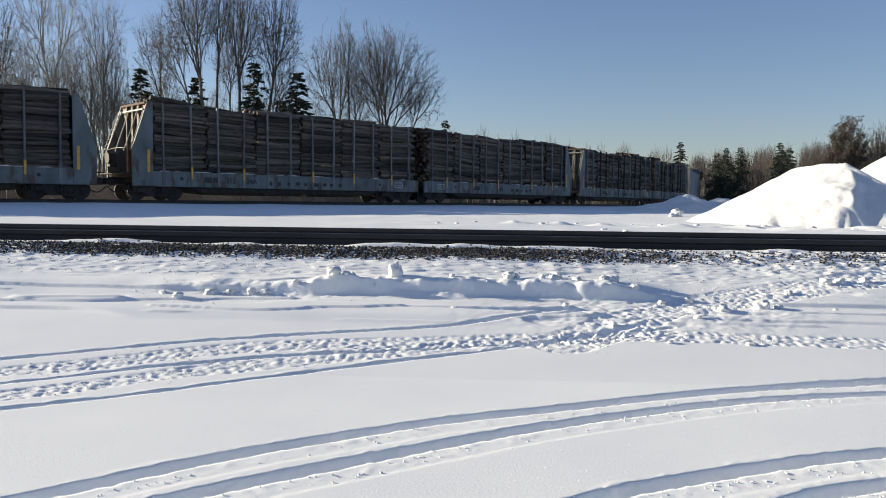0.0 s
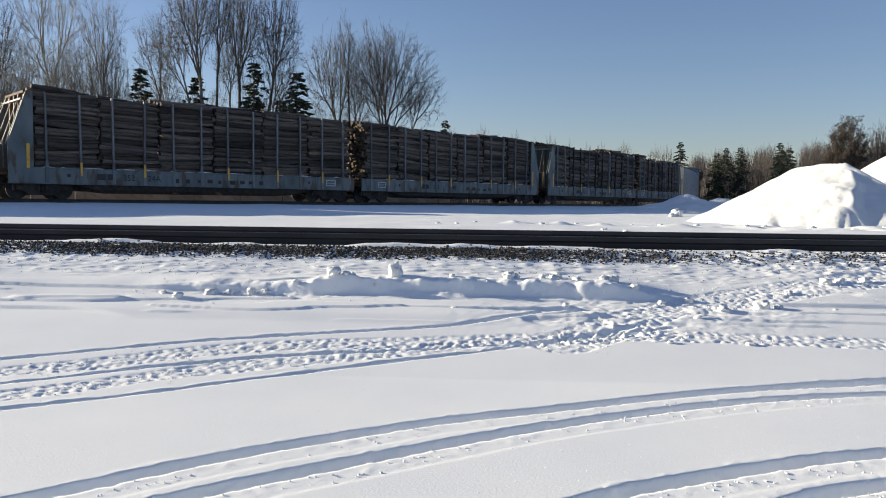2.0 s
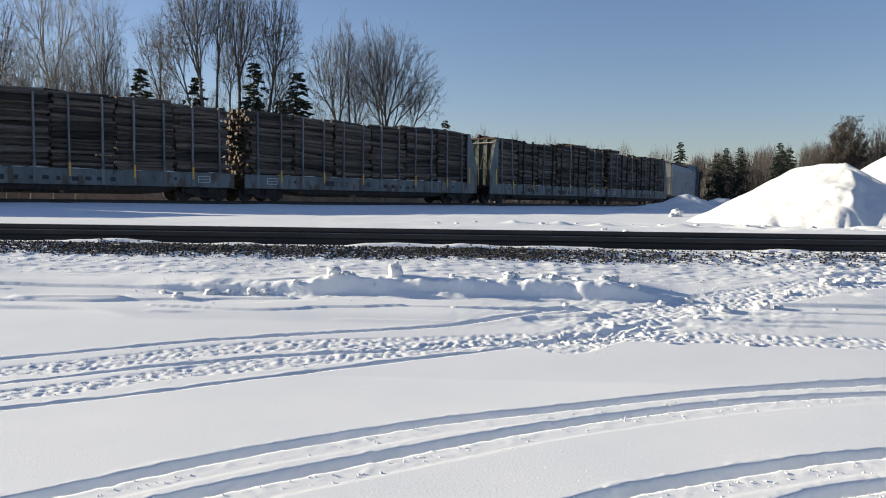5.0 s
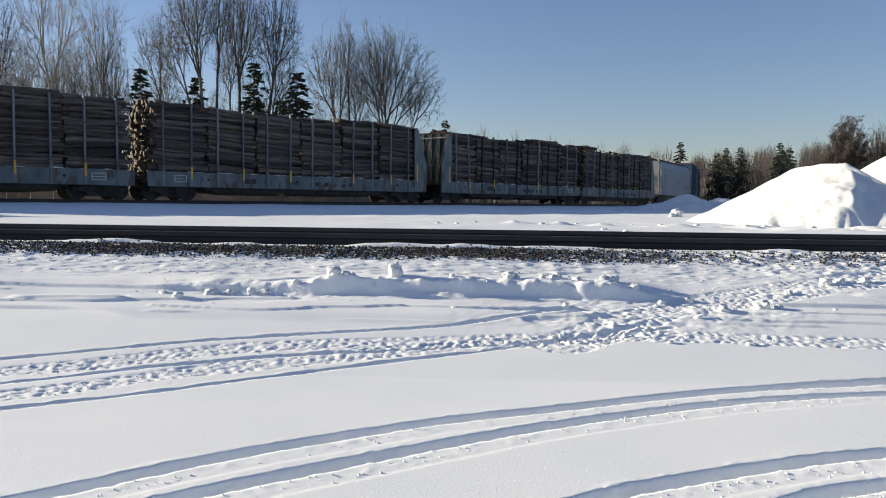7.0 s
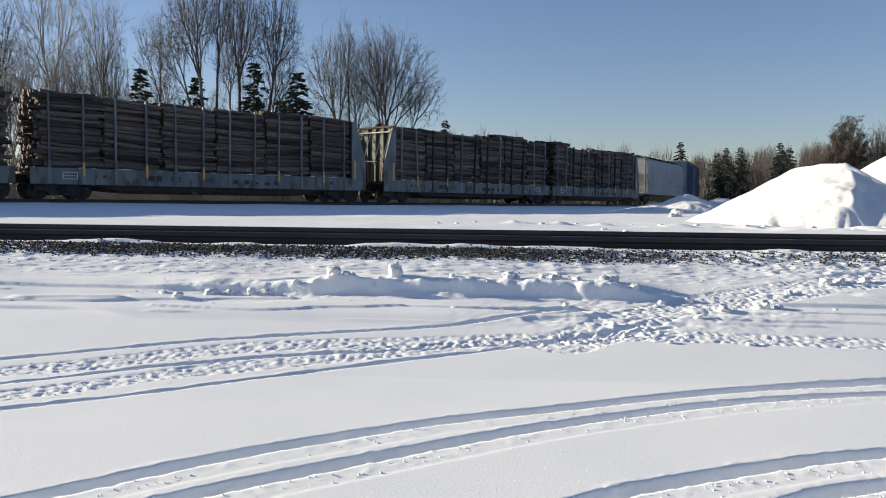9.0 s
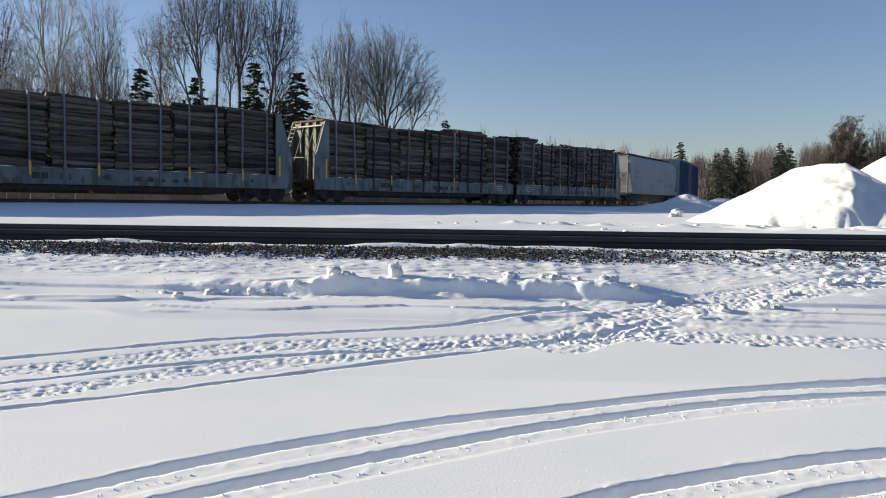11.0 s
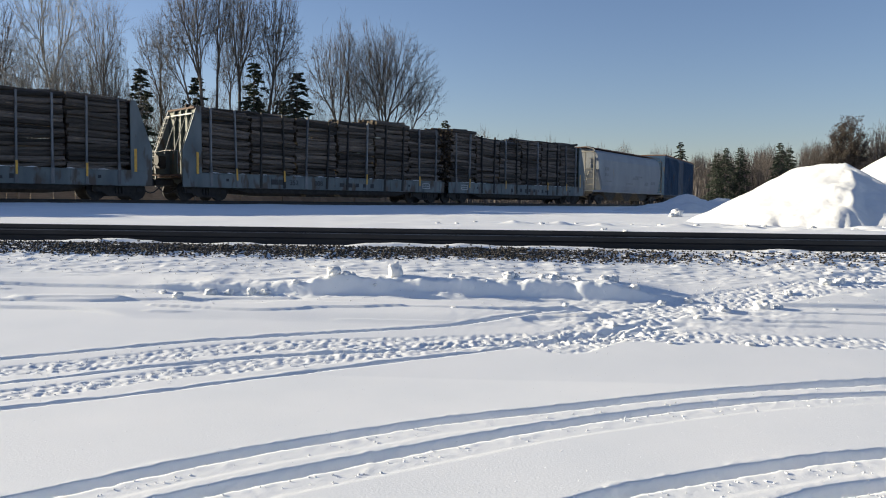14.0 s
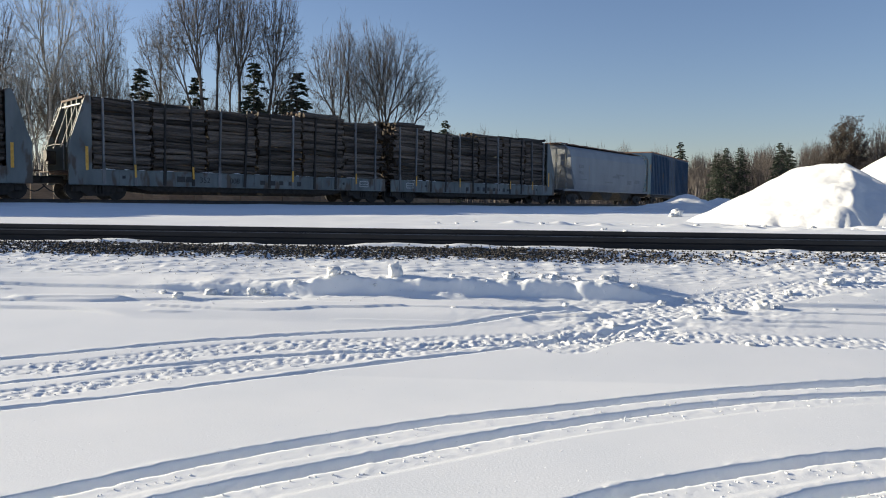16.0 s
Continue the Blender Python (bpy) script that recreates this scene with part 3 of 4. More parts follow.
def side_frame_mesh():
    bm = bmesh.new()
    prism(bm, [(-1.12, 0.34), (-1.12, 0.56), (-0.62, 0.74), (0.62, 0.74), (1.12, 0.56), (1.12, 0.34), (0.74, 0.34), (0.42, 0.14), (-0.42, 0.14), (-0.74, 0.34)], -0.07, 0.07)
    for x in (-0.88, 0.88):
        box(bm, x - 0.13, x + 0.13, -0.12, 0.10, 0.32, 0.54, 0.02)
    for x in (-0.14, 0, 0.14):
        disc(bm, 0, -0.01, 0.01, 0.4, 0.01, 6)
        tube(bm, [(x, -0.10, 0.24), (x, -0.10, 0.56)], 0.055, 8)
    me = bpy.data.meshes.new("side_frame")
    bm.to_mesh(me)
    bm.free()
    me.materials.append(GEAR)
    return me


WHEELSET, SIDE_FRAME = wheelset_mesh(), side_frame_mesh()


def truck(car, x):
    bm = bmesh.new()
    box(bm, x - 0.2, x + 0.2, 0.35, 2.55, 0.42, 0.68, 0.03)
    body = part("truck", bm, GEAR, car)
    for y in (0.42, 2.48):
        shared("side_frame", SIDE_FRAME, body, pose(x, y, 0.02))
    for dx in (-0.88, 0.88):
        w = shared("wheelset", WHEELSET, body, pose(x + dx, 0, WHEEL_R))
        WHEELS.append((w, x + dx))
    return body


def bar(parent, x0, x1, z0, z1, y=-0.006, mat=LETTER, label=""):
    return part("marking", box(bmesh.new(), x0, x1, y, y + 0.012, z0, z1), mat, parent, label)


def stake_mesh(mat):
    bm = bmesh.new()
    box(bm, -0.042, 0.042, 0, 0.12, 0.66, 4.40, 0.012)
    box(bm, -0.075, 0.075, -0.012, 0.10, 0.66, 1.30, 0.012)
    prism(bm, [(-0.075, 1.30), (0.075, 1.30), (0.05, 1.62), (-0.05, 1.62)], -0.006, 0.02)
    me = bpy.data.meshes.new("stake")
    bm.to_mesh(me)
    bm.free()
    me.materials.append(mat)
    return me


STAKE_MESH, DARK_STAKE = stake_mesh(STAKE), stake_mesh(GEAR)
CAR_L = 17.15
STAKES = [1.45 + 1.36 * i for i in range(12)]


def log_car(centre, flip, number, panel, seed, lean=0.5, strips=(1, 3, 6, 8, 10), bent=()):
    """A bulkhead flat for pulpwood; the bulkhead stands at the low-x end, or at the other end when flip is set."""
    rn = random.Random(seed)
    car = tagged(new("log_car"), "blue-grey weathered bulkhead flat railcar for pulpwood", "railcar", "train of log cars")
    h = CAR_L / 2
    X = (lambda a: h - a) if flip else (lambda a: a - h)          # a: metres from the bulkhead end

    def bx(bm, a0, a1, *rest):
        lo, hi = sorted((X(a0), X(a1)))
        return box(bm, lo, hi, *rest)
    for y0, y1, yr in ((0.02, 0.10, 0.0), (2.80, 2.88, 2.90)):
        bm = bmesh.new()
        bx(bm, 0, CAR_L, y0, y1, 0.64, 1.27)
        bx(bm, 0, CAR_L, min(y0, yr), max(y1, yr), 1.255, 1.31, 0.01)
        bx(bm, 0, CAR_L, min(y0, yr), max(y1, yr), 0.62, 0.67, 0.01)
        for k in range(25):
            a = 0.8 + k * 0.665
            bx(bm, a - 0.02, a + 0.02, min(y0, yr + (0.006 if yr < 1 else 0)), max(y1, yr - (0.006 if yr > 1 else 0)), 0.67, 1.255)
        part("side_sill", bm, SILL, car, "faded blue-grey side sill with rust")
    bm = bmesh.new()
    bx(bm, 0.05, CAR_L - 0.05, 0.1, 2.8, 1.08, 1.16)
    part("deck", bm, RUST, car)
    bm = bmesh.new()
    prism(bm, [(X(0.1), 0.62), (X(CAR_L - 0.1), 0.62), (X(CAR_L - 2.6), 0.40), (X(CAR_L - 4.2), 0.26), (X(4.2), 0.26), (X(2.6), 0.40)], 1.15, 1.75)
    part("center_sill", bm, GEAR, car)
    bm = bmesh.new()
    prism(bm, [(X(2.5), 0.64), (X(CAR_L - 2.5), 0.64), (X(CAR_L - 3.6), 0.40), (X(3.6), 0.40)], 0.22, 0.30)
    part("side_truss", bm, GEAR, car)
    # ridges of snow along the sill
    for k in range(22):
        a = 1.6 + 0.68 * k + rn.uniform(-0.2, 0.2)
        w = rn.uniform(0.12, 0.42)
        if rn.random() < 0.35:
            continue
        bm = prism(bmesh.new(), [(X(a - w), 1.308), (X(a - w * 0.3), 1.312 + rn.uniform(0.005, 0.04)), (X(a + w * 0.4), 1.312 + rn.uniform(0, 0.025)), (X(a + w), 1.308)], 0.005, 0.14)
        part("snow_ridge", bm, PILE, car, "white snow lying on the sill")
    for i, a in enumerate(STAKES):
        for y, s in ((0.0, 1), (2.9, -1)):
            tilt = rn.gauss(0, lean) + (3.0 if i in bent and s > 0 else 0)
            st = shared("stake", DARK_STAKE if seed >= 5 and i % 12 in (2, 3, 5, 6, 8, 9) else STAKE_MESH, car, pose(X(a), y, 0, 0, 0, 0 if s > 0 else 180) @ pose(0, 0, 1.3) @ pose(0, 0, 0, rn.gauss(0, 0.4), tilt) @ pose(0, 0, -1.3))
            if s > 0 and i in strips:
                part("warning_strip", box(bmesh.new(), -0.045, 0.045, -0.026, -0.014, 0.99, 1.56), YELLOW, st, "yellow reflective strip")
    # bulkhead with its gussets, end frame and ladder
    bm = bmesh.new()
    bx(bm, 0.72, 0.80, 0.12, 2.78, 1.16, 4.30)
    for y in (0.75, 1.40, 2.05):
        bx(bm, 0.60, 0.72, y - 0.05, y + 0.05, 1.16, 4.30, 0.01)
    head = part("bulkhead", bm, panel, car, "rust-streaked end bulkhead")
    for y0 in (0.0, 2.83):
        bm = prism(bmesh.new(), [(X(0.0), 0.63), (X(0.0), 2.30), (X(0.70), 4.40), (X(0.95), 4.40), (X(0.95), 0.63)], y0, y0 + 0.07)
        part("gusset", bm, SILL, head, "blue-grey gusset plate")
    part("warning_strip", bx(bmesh.new(), 0.68, 0.80, -0.012, 0.0, 1.25, 2.26), YELLOW, head, "yellow reflective strip")
    bm = bmesh.new()
    bx(bm, 0.62, 0.95, 0.10, 2.80, 4.30, 4.40, 0.01)
    part("top_rail", bm, RUST, head)
    part("cross_bar", bx(bmesh.new(), 0.52, 0.60, 0.10, 2.80, 4.02, 4.09, 0.01), WHITE, head, "white cross bar")
    for y in (0.16, 0.80, 1.75):
        part("brace", tube(bmesh.new(), [(X(0.58), y, 4.02), (X(-0.05), y, 2.20)], 0.022, 6), WHITE, head, "white slanting brace")
    part("hand_rail", tube(bmesh.new(), [(X(-0.10), 0.3, 1.25), (X(-0.10), 0.3, 2.30), (X(-0.10), 1.4, 2.36), (X(-0.10), 2.74, 2.30), (X(-0.10), 2.74, 1.25)], 0.016, 6), WHITE, car, "white bent hand rail")
    bm = bmesh.new()
    for y in (2.30, 2.72):
        tube(bm, [(X(0.50), y, 4.1), (X(-0.22), y, 2.2), (X(-0.30), y, 1.2)], 0.018, 6)
    for k in range(9):
        f = k / 8
        a = 0.45 - 0.72 * f if f < 0.9 else -0.22
        tube(bm, [(X(a), 2.30, 3.95 - 1.85 * f), (X(a), 2.72, 3.95 - 1.85 * f)], 0.017, 5)
    part("ladder", bm, WHITE, car, "white end ladder")
    bm = bmesh.new()
    bx(bm, -0.38, 0.0, 0.15, 2.75, 1.16, 1.20)
    part("end_platform", bm, RUST, car)
    bm = bmesh.new()
    tube(bm, [(X(-0.32), 2.05, 1.9), (X(-0.25), 2.05, 1.9)], 0.26, 14)
    bx(bm, -0.24, 0.1, 1.9, 2.25, 1.5, 2.1, 0.03)
    part("brake_wheel", bm, GEAR, car)
    # coupler, hose, brake gear
    for a0, a1 in ((-0.72, 0.2), (CAR_L - 0.2, CAR_L + 0.30)):
        bm = bmesh.new()
        bx(bm, a0, a1, 1.30, 1.60, 0.66, 0.98, 0.04)
        part("coupler", bm, GEAR, car)
    part("air_hose", tube(bmesh.new(), [(X(-0.75 + 0.15 * k), 1.0, 0.62 - 0.30 * math.sin(math.pi * k / 6)) for k in range(7)], 0.028, 6), GEAR, car)
    bm = bmesh.new()
    bx(bm, 7.2, 8.6, 0.5, 0.95, 0.30, 0.60, 0.04)
    disc(bm, X(9.6), 0.5, 1.1, 0.45, 0.16, 14)
    part("brake_gear", bm, GEAR, car)
    truck(car, X(1.35))
    truck(car, X(CAR_L - 1.35))
    # stencilled markings
    if number:
        a0, a1, words = number
        bar(car, a0 - 1.1, a0 - 0.72, 0.84, 1.10)
        bar(car, a0 - 0.66, a0 - 0.40, 0.84, 1.10)
        lettering(words[0], 0.36, LETTER, car, a0, -0.004, 0.84)
        lettering(words[1], 0.36, LETTER, car, a1, -0.004, 0.84)
    for k in range(9):
        a = 6.9 + k * 0.55 + rn.uniform(-0.06, 0.06)
        x = a - h
        if number and abs(x - number[1] - 0.3) < 0.9 or number and abs(x - number[0] - 0.2) < 1.6:
            continue
        w = rn.uniform(0.15, 0.3)
        bar(car, x, x + w, 0.80 + rn.uniform(-0.03, 0.03), 0.98 + rn.uniform(-0.05, 0.08), mat=LETTER)
    xa = X(15.6)
    for z0, z1, x0, x1 in ((1.12, 1.15, -0.3, 0.3), (0.84, 0.87, -0.3, 0.3), (0.87, 1.12, -0.3, -0.27), (0.87, 1.12, 0.27, 0.3), (0.98, 1.0, -0.27, 0.27)):
        bar(car, xa + x0, xa + x1, z0, z1, mat=PALE)
    bar(car, X(2.3) - 0.07, X(2.3) + 0.07, 0.93, 1.06)
    bar(car, X(14.2) - 0.06, X(14.2) + 0.06, 0.93, 1.05)
    ROLLING.append((car, centre, 5.8))
    return car


# ---- pulpwood ----
def log_mesh(seed, length=2.5):
    rn = random.Random(seed)
    bm = bmesh.new()
    r = 0.5
    n, rings = 9, []
    bend, bz = rn.uniform(-0.34, 0.34), rn.uniform(-0.34, 0.34)
    for k in range(4):
        f = k / 3
        c = Vector((length * (f - 0.5), bend * math.sin(f * math.pi), bz * math.sin(f * math.pi)))
        rad = r * (1.08 - 0.16 * f) * rn.uniform(0.94, 1.06)
        rings.append([bm.verts.new(c + Vector((rn.uniform(-0.02, 0.02) if k in (0, 3) else 0, math.cos(i * 2 * math.pi / n) * rad * rn.uniform(0.93, 1.05), math.sin(i * 2 * math.pi / n) * rad * rn.uniform(0.93, 1.05)))) for i in range(n)])
    for a, b in zip(rings, rings[1:]):
        for i in range(n):
            bm.faces.new((a[i], a[(i + 1) % n], b[(i + 1) % n], b[i])).smooth = True
    for f in (bm.faces.new(rings[0][::-1]), bm.faces.new(rings[-1])):
        f.material_index = 1
    me = bpy.data.meshes.new("log")
    bm.to_mesh(me)
    bm.free()
    me.materials.append(BARK)
    me.materials.append(CUT)
    return me


LOGS = [log_mesh(s) for s in range(8)]
LOG_DATA = []
for me in LOGS:
    co = np.empty(len(me.vertices) * 3)
    me.vertices.foreach_get("co", co)
    LOG_DATA.append((co.reshape(-1, 3), [list(p.vertices) for p in me.polygons], [p.material_index for p in me.polygons]))


def log_load(centre, flip, seed, top=4.5, ragged=0.12, pitch=2.63):
    """Six bays of crosswise-stacked bolts lying along the car; the outer row is built bolt by bolt."""
    rn = random.Random(seed)
    load = tagged(new("log_load"), "dark stacked pulpwood logs between steel stakes", "log load", "log loads")
    h = CAR_L / 2
    vs, fs, mi = [], [], []
    a0 = 0.98
    for bay in range(6):
        mid = a0 + 1.31 + bay * pitch
        high = top + rn.uniform(-ragged, ragged)
        slope = rn.uniform(-2.0, 2.0)
        y = 0.17
        row = 0
        while y < 2.7:
            d = rn.uniform(0.15, 0.24)
            z = 1.165
            arch = 0.16 * math.sin(math.pi * min(max(y / 2.9, 0), 1)) - 0.06
            while True:
                d = rn.triangular(0.08, 0.28, 0.13)
                if z + d > high + arch:
                    break
                k = rn.randrange(8)
                x = (mid - h if not flip else h - mid) + (rn.uniform(-0.07, 0.07) if bay < 5 else rn.gauss(-0.05, 0.15) * (-1 if flip else 1))
                m = pose(x, y + d * 0.12 + rn.uniform(-0.025, 0.03), z + d / 2, rn.uniform(0, 360), slope * (z - 1.1) / 3 + rn.gauss(0, 2.2), rn.gauss(0, 1.0)) @ Matrix.Diagonal((rn.uniform(0.98, 1.05), d, d, 1))
                buried = 0 < bay < 5 and 1 < row < 12 and z + d < high - 0.55
                if row == 0:
                    o = shared("log", LOGS[k], load, m)
                elif not buried:
                    co, f, ms = LOG_DATA[k]
                    mm = np.array(m)
                    n0 = len(vs)
                    vs.extend((co @ mm[:3, :3].T + mm[:3, 3]).tolist())
                    fs.extend([[i + n0 for i in q] for q in f])
                    mi.extend(ms)
                z += d * rn.uniform(0.86, 0.95)
            row += 1
            y += 0.20
    me = bpy.data.meshes.new("load_core")
    me.from_pydata(vs, [], fs)
    me.polygons.foreach_set("material_index", mi)
    inner = finish(new("load_core", me), [BARK, CUT])
    inner.parent = load
    tagged(inner, kind="stuff")
    ROLLING.append((load, centre, 5.8))


def hopper_car(centre, length=18.2):
    car = tagged(new("hopper_car"), "pale grey covered hopper railcar with curved side", "railcar")
    h = length / 2
    bm = bmesh.new()
    # curved side shell
    sec = [(0.10, 1.15), (0.0, 1.6), (-0.02, 2.6), (0.04, 3.7), (0.22, 4.25), (0.62, 4.50), (1.45, 4.62), (2.28, 4.50), (2.68, 4.25), (2.86, 3.7), (2.92, 2.6), (2.90, 1.6), (2.80, 1.15)]
    xa, xb = -h + 1.9, h - 1.3
    rings = []
    for x0, cut in ((xa - 0.9, 1), (xa, 0), (0, 0), (xb, 0), (xb + 0.5, 1)):
        rings.append([bm.verts.new((x0, y, max(z, 2.9) if cut else z)) for y, z in sec])
    for a, b in zip(rings, rings[1:]):
        for k in range(len(sec) - 1):
            bm.faces.new((a[k], b[k], b[k + 1], a[k + 1]))
        bm.faces.new((a[-1], b[-1], b[0], a[0]))
    bm.faces.new(rings[0])
    bm.faces.new(rings[-1][::-1])
    bmesh.ops.recalc_face_normals(bm, faces=bm.faces)
    part("body", bm, HOPPER, car, "pale grey riveted side shell")
    part("side_sill", box(bmesh.new(), -h, h, 0.02, 2.88, 1.02, 1.16, 0.02), HOPPER, car)
    for sx, name in ((-1, "end"), (1, "end")):
        e = sx * (h - 0.25)
        bm = bmesh.new()
        for y in (0.06, 2.78):
            box(bm, e - 0.06, e + 0.06, y, y + 0.08, 1.1, 4.25)
        for y in (0.9, 1.95):
            tube(bm, [(e, y, 1.15), (sx * (h - 1.5), y, 3.3)], 0.06, 6)
            box(bm, e - 0.05, e + 0.05, y - 0.05, y + 0.05, 1.1, 4.3)
        box(bm, e - 0.09, e + 0.09, 0.1, 2.8, 4.22, 4.34)
        for z in (1.6, 2.1):
            tube(bm, [(e, 0.1, z), (e, 2.8, z)], 0.025, 6)
        for k in range(7):
            tube(bm, [(e - 0.07 * sx, 0.1, 1.3 + 0.4 * k), (e - 0.07 * sx, 0.55, 1.3 + 0.4 * k)], 0.016, 5)
        part("end_frame", bm, HOPEND, car, "cream end frame with ladder rungs")
        bm = prism(bmesh.new(), [(sx * (h - 0.5), 1.16), (sx * (h - 2.6), 1.16), (sx * (h - 1.75), 3.1), (sx * (h - 1.0), 4.3), (sx * (h - 0.6), 4.3)] if sx > 9 else
                   [(sx * (h - 2.9), 1.16), (sx * (h - 1.0), 3.0), (sx * (h - 1.0), 2.92), (sx * (h - 2.8), 1.16)], 0.12, 2.78)
        part("slope_sheet", bm, HOPEND, car)
        part("end_sill", box(bmesh.new(), min(e, e + sx * 0.25), max(e, e + sx * 0.25), 0.1, 2.8, 0.85, 1.12, 0.02), GEAR, car)
        part("corner_post", tube(bmesh.new(), [(e, 0.03, 1.1), (e, -0.01, 4.2), (e - 0.1 * sx, 0.2, 4.5), (e - 0.1 * sx, 0.75, 4.66)], 0.045, 8), WHITE, car, "white corner post")
    bm = bmesh.new()
    box(bm, -h + 0.3, h - 0.3, 0.75, 2.15, 4.64, 4.70, 0.01)
    for k in range(8):
        box(bm, -7 + k * 2 - 0.6, -7 + k * 2 + 0.6, 1.1, 1.8, 4.70, 4.80, 0.02)
    part("running_board", bm, ROOF, car)
    for x in (-4.2, 0, 4.2):
        bm = bmesh.new()
        prism(bm, [(x - 1.6, 1.02), (x + 1.6, 1.02), (x + 0.45, 0.35), (x - 0.45, 0.35)], 0.45, 2.45)
        part("hopper_bay", bm, GEAR, car)
    for x0, x1, z0, z1 in ((-6.6, -5.8, 2.85, 3.1), (-6.6, -5.8, 2.35, 2.6), (-6.6, -5.2, 1.9, 2.0), (0.2, 1.8, 2.25, 2.45), (0.9, 2.8, 2.45, 2.6), (3.6, 4.6, 1.75, 2.1), (-1.4, 0.2, 1.8, 1.9), (5.4, 6.6, 1.9, 2.2)):
        part("marking", box(bmesh.new(), x0, x1, -0.030, -0.016, z0, z1), STENCIL, car, "worn stencilled marking")
    truck(car, -h + 2.1)
    truck(car, h - 2.1)
    for x0, x1 in ((-h - 0.55, -h + 0.3), (h - 0.3, h + 0.4)):
        part("coupler", box(bmesh.new(), x0, x1, 1.3, 1.6, 0.66, 0.98, 0.04), GEAR, car)
    ROLLING.append((car, centre, 6.5))


def box_car(centre, length=18.0):
    car = tagged(new("box_car"), "weathered blue ribbed boxcar with rusty roof", "railcar")
    h = length / 2
    part("body", box(bmesh.new(), -h, h, 0.06, 2.84, 1.0, 5.0, 0.03), BLUE, car, "faded blue ribbed side")
    for k in range(27):
        x = -h + 0.35 + k * (length - 0.7) / 26
        if abs(x) > 1.7:
            part("rib", box(bmesh.new(), x - 0.06, x + 0.06, -0.02, 0.06, 1.05, 4.85), BLUE, car)
    d = part("door", box(bmesh.new(), -1.6, 1.6, -0.03, 0.06, 1.1, 4.7, 0.01), BLUE, car)
    for x in (-1.2, -0.4, 0.4, 1.2):
        part("door_rod", tube(bmesh.new(), [(x, -0.06, 1.2), (x, -0.06, 4.6)], 0.03, 6), STAKE, d)
    bm = prism(bmesh.new(), [(0, 0), (0, 0.06), (length, 0.06), (length, 0)], 0.0, 2.9)
    bmesh.ops.translate(bm, verts=bm.verts, vec=(-h, 0, 4.99))
    for k in range(15):
        x = -h + 0.4 + k * (length - 0.8) / 14
        box(bm, x - 0.05, x + 0.05, 0.0, 2.9, 5.05, 5.12)
    part("roof", bm, ROOF, car, "rust-brown ribbed metal roof")
    for k in range(8):
        part("rung", tube(bmesh.new(), [(-h + 0.1, -0.05, 1.2 + k * 0.42), (-h + 0.6, -0.05, 1.2 + k * 0.42)], 0.018, 5), BLUE, car)
    part("side_sill", box(bmesh.new(), -h, h, 0.1, 2.8, 0.75, 1.0, 0.02), GEAR, car)
    truck(car, -h + 2.2)
    truck(car, h - 2.2)
    part("coupler", box(bmesh.new(), -h - 0.4, -h + 0.3, 1.3, 1.6, 0.66, 0.98, 0.04), GEAR, car)
    ROLLING.append((car, centre, 6.5))


H2 = CAR_L / 2
for left, flip, number, panel, seed in ((-50.3, False, None, PANEL, 1), (-32.8, True, None, PANEL, 2),
                                        (-14.16, False, (4.55 - H2, 5.65 - H2, ("352", "24A")), PANEL, 3), (3.52, True, (5.9 - H2, 7.5 - H2, ("352", "24B")), PANEL, 4),
                                        (22.05, False, (5.85 - H2, 7.4 - H2, ("352", "008")), OLIVE, 5), (39.65, True, None, OLIVE, 6)):
    log_car(left + H2, flip, number, panel, seed, 0.5 if seed < 5 else 0.9, (1, 3, 6, 8, 10) if seed < 5 else (1, 3, 7, 10), () if seed != 5 else (5, 6, 9))
    log_load(left + H2, flip, seed + 20, 4.5 if seed < 5 else 4.52, 0.11 if seed < 5 else 0.22, 2.65 if seed < 5 else 2.665)
hopper_car(58.45 + 9.1)
box_car(77.7 + 9.0)


# ---- tan board fence behind the siding ----
def board_fence():
    fence = tagged(new("board_fence"), "low tan board fence behind the tracks", "fence")
    bm = box(bmesh.new(), -0.56, 0.56, -0.02, 0.02, 0, 1.0)
    me = bpy.data.meshes.new("board")
    bm.to_mesh(me)
    bm.free()
    me.materials.append(PLANK)
    bm = box(bmesh.new(), -0.05, 0.05, -0.05, 0.05, 0, 1.08)
    mp = bpy.data.meshes.new("post")
    bm.to_mesh(mp)
    bm.free()
    mp.materials.append(PLANK)
    for k in range(56):
        s = -24 + k * 1.14
        x, y, th = on_line(s, 11.0)
        z = land_at(x, y)
        shared("board", me, fence, pose(x, y, z, 0, 0, 90 - math.degrees(th)))
        if k % 3 == 0:
            shared("post", mp, fence, pose(x + 0.06 * math.cos(th), y - 0.06 * math.sin(th), z - 0.03, 0, 0, 90 - math.degrees(th)))


board_fence()


# ---- trees ----
class Wood:
    """Tapered branches gathered into one mesh."""
    def __init__(self):
        self.v, self.f = [], []

    def limb(self, pts, radii, n):
        d0 = (pts[-1] - pts[0]).normalized()
        u = d0.orthogonal().normalized()
        w = d0.cross(u)
        ring = [(u * math.cos(k * 2 * math.pi / n) + w * math.sin(k * 2 * math.pi / n)) for k in range(n)]
        k0 = len(self.v)
        for p, r in zip(pts, radii):
            self.v.extend([tuple(p + q * r) for q in ring])
        for i in range(len(pts) - 1):
            a, b = k0 + i * n, k0 + (i + 1) * n
            self.f.extend([(a + k, a + (k + 1) % n, b + (k + 1) % n, b + k) for k in range(n)])

    def made(self, name, mat, parent):
        me = bpy.data.meshes.new(name)
        me.from_pydata(self.v, [], self.f)
        ob = finish(new(name, me), mat, True)
        ob.parent = parent
        return ob


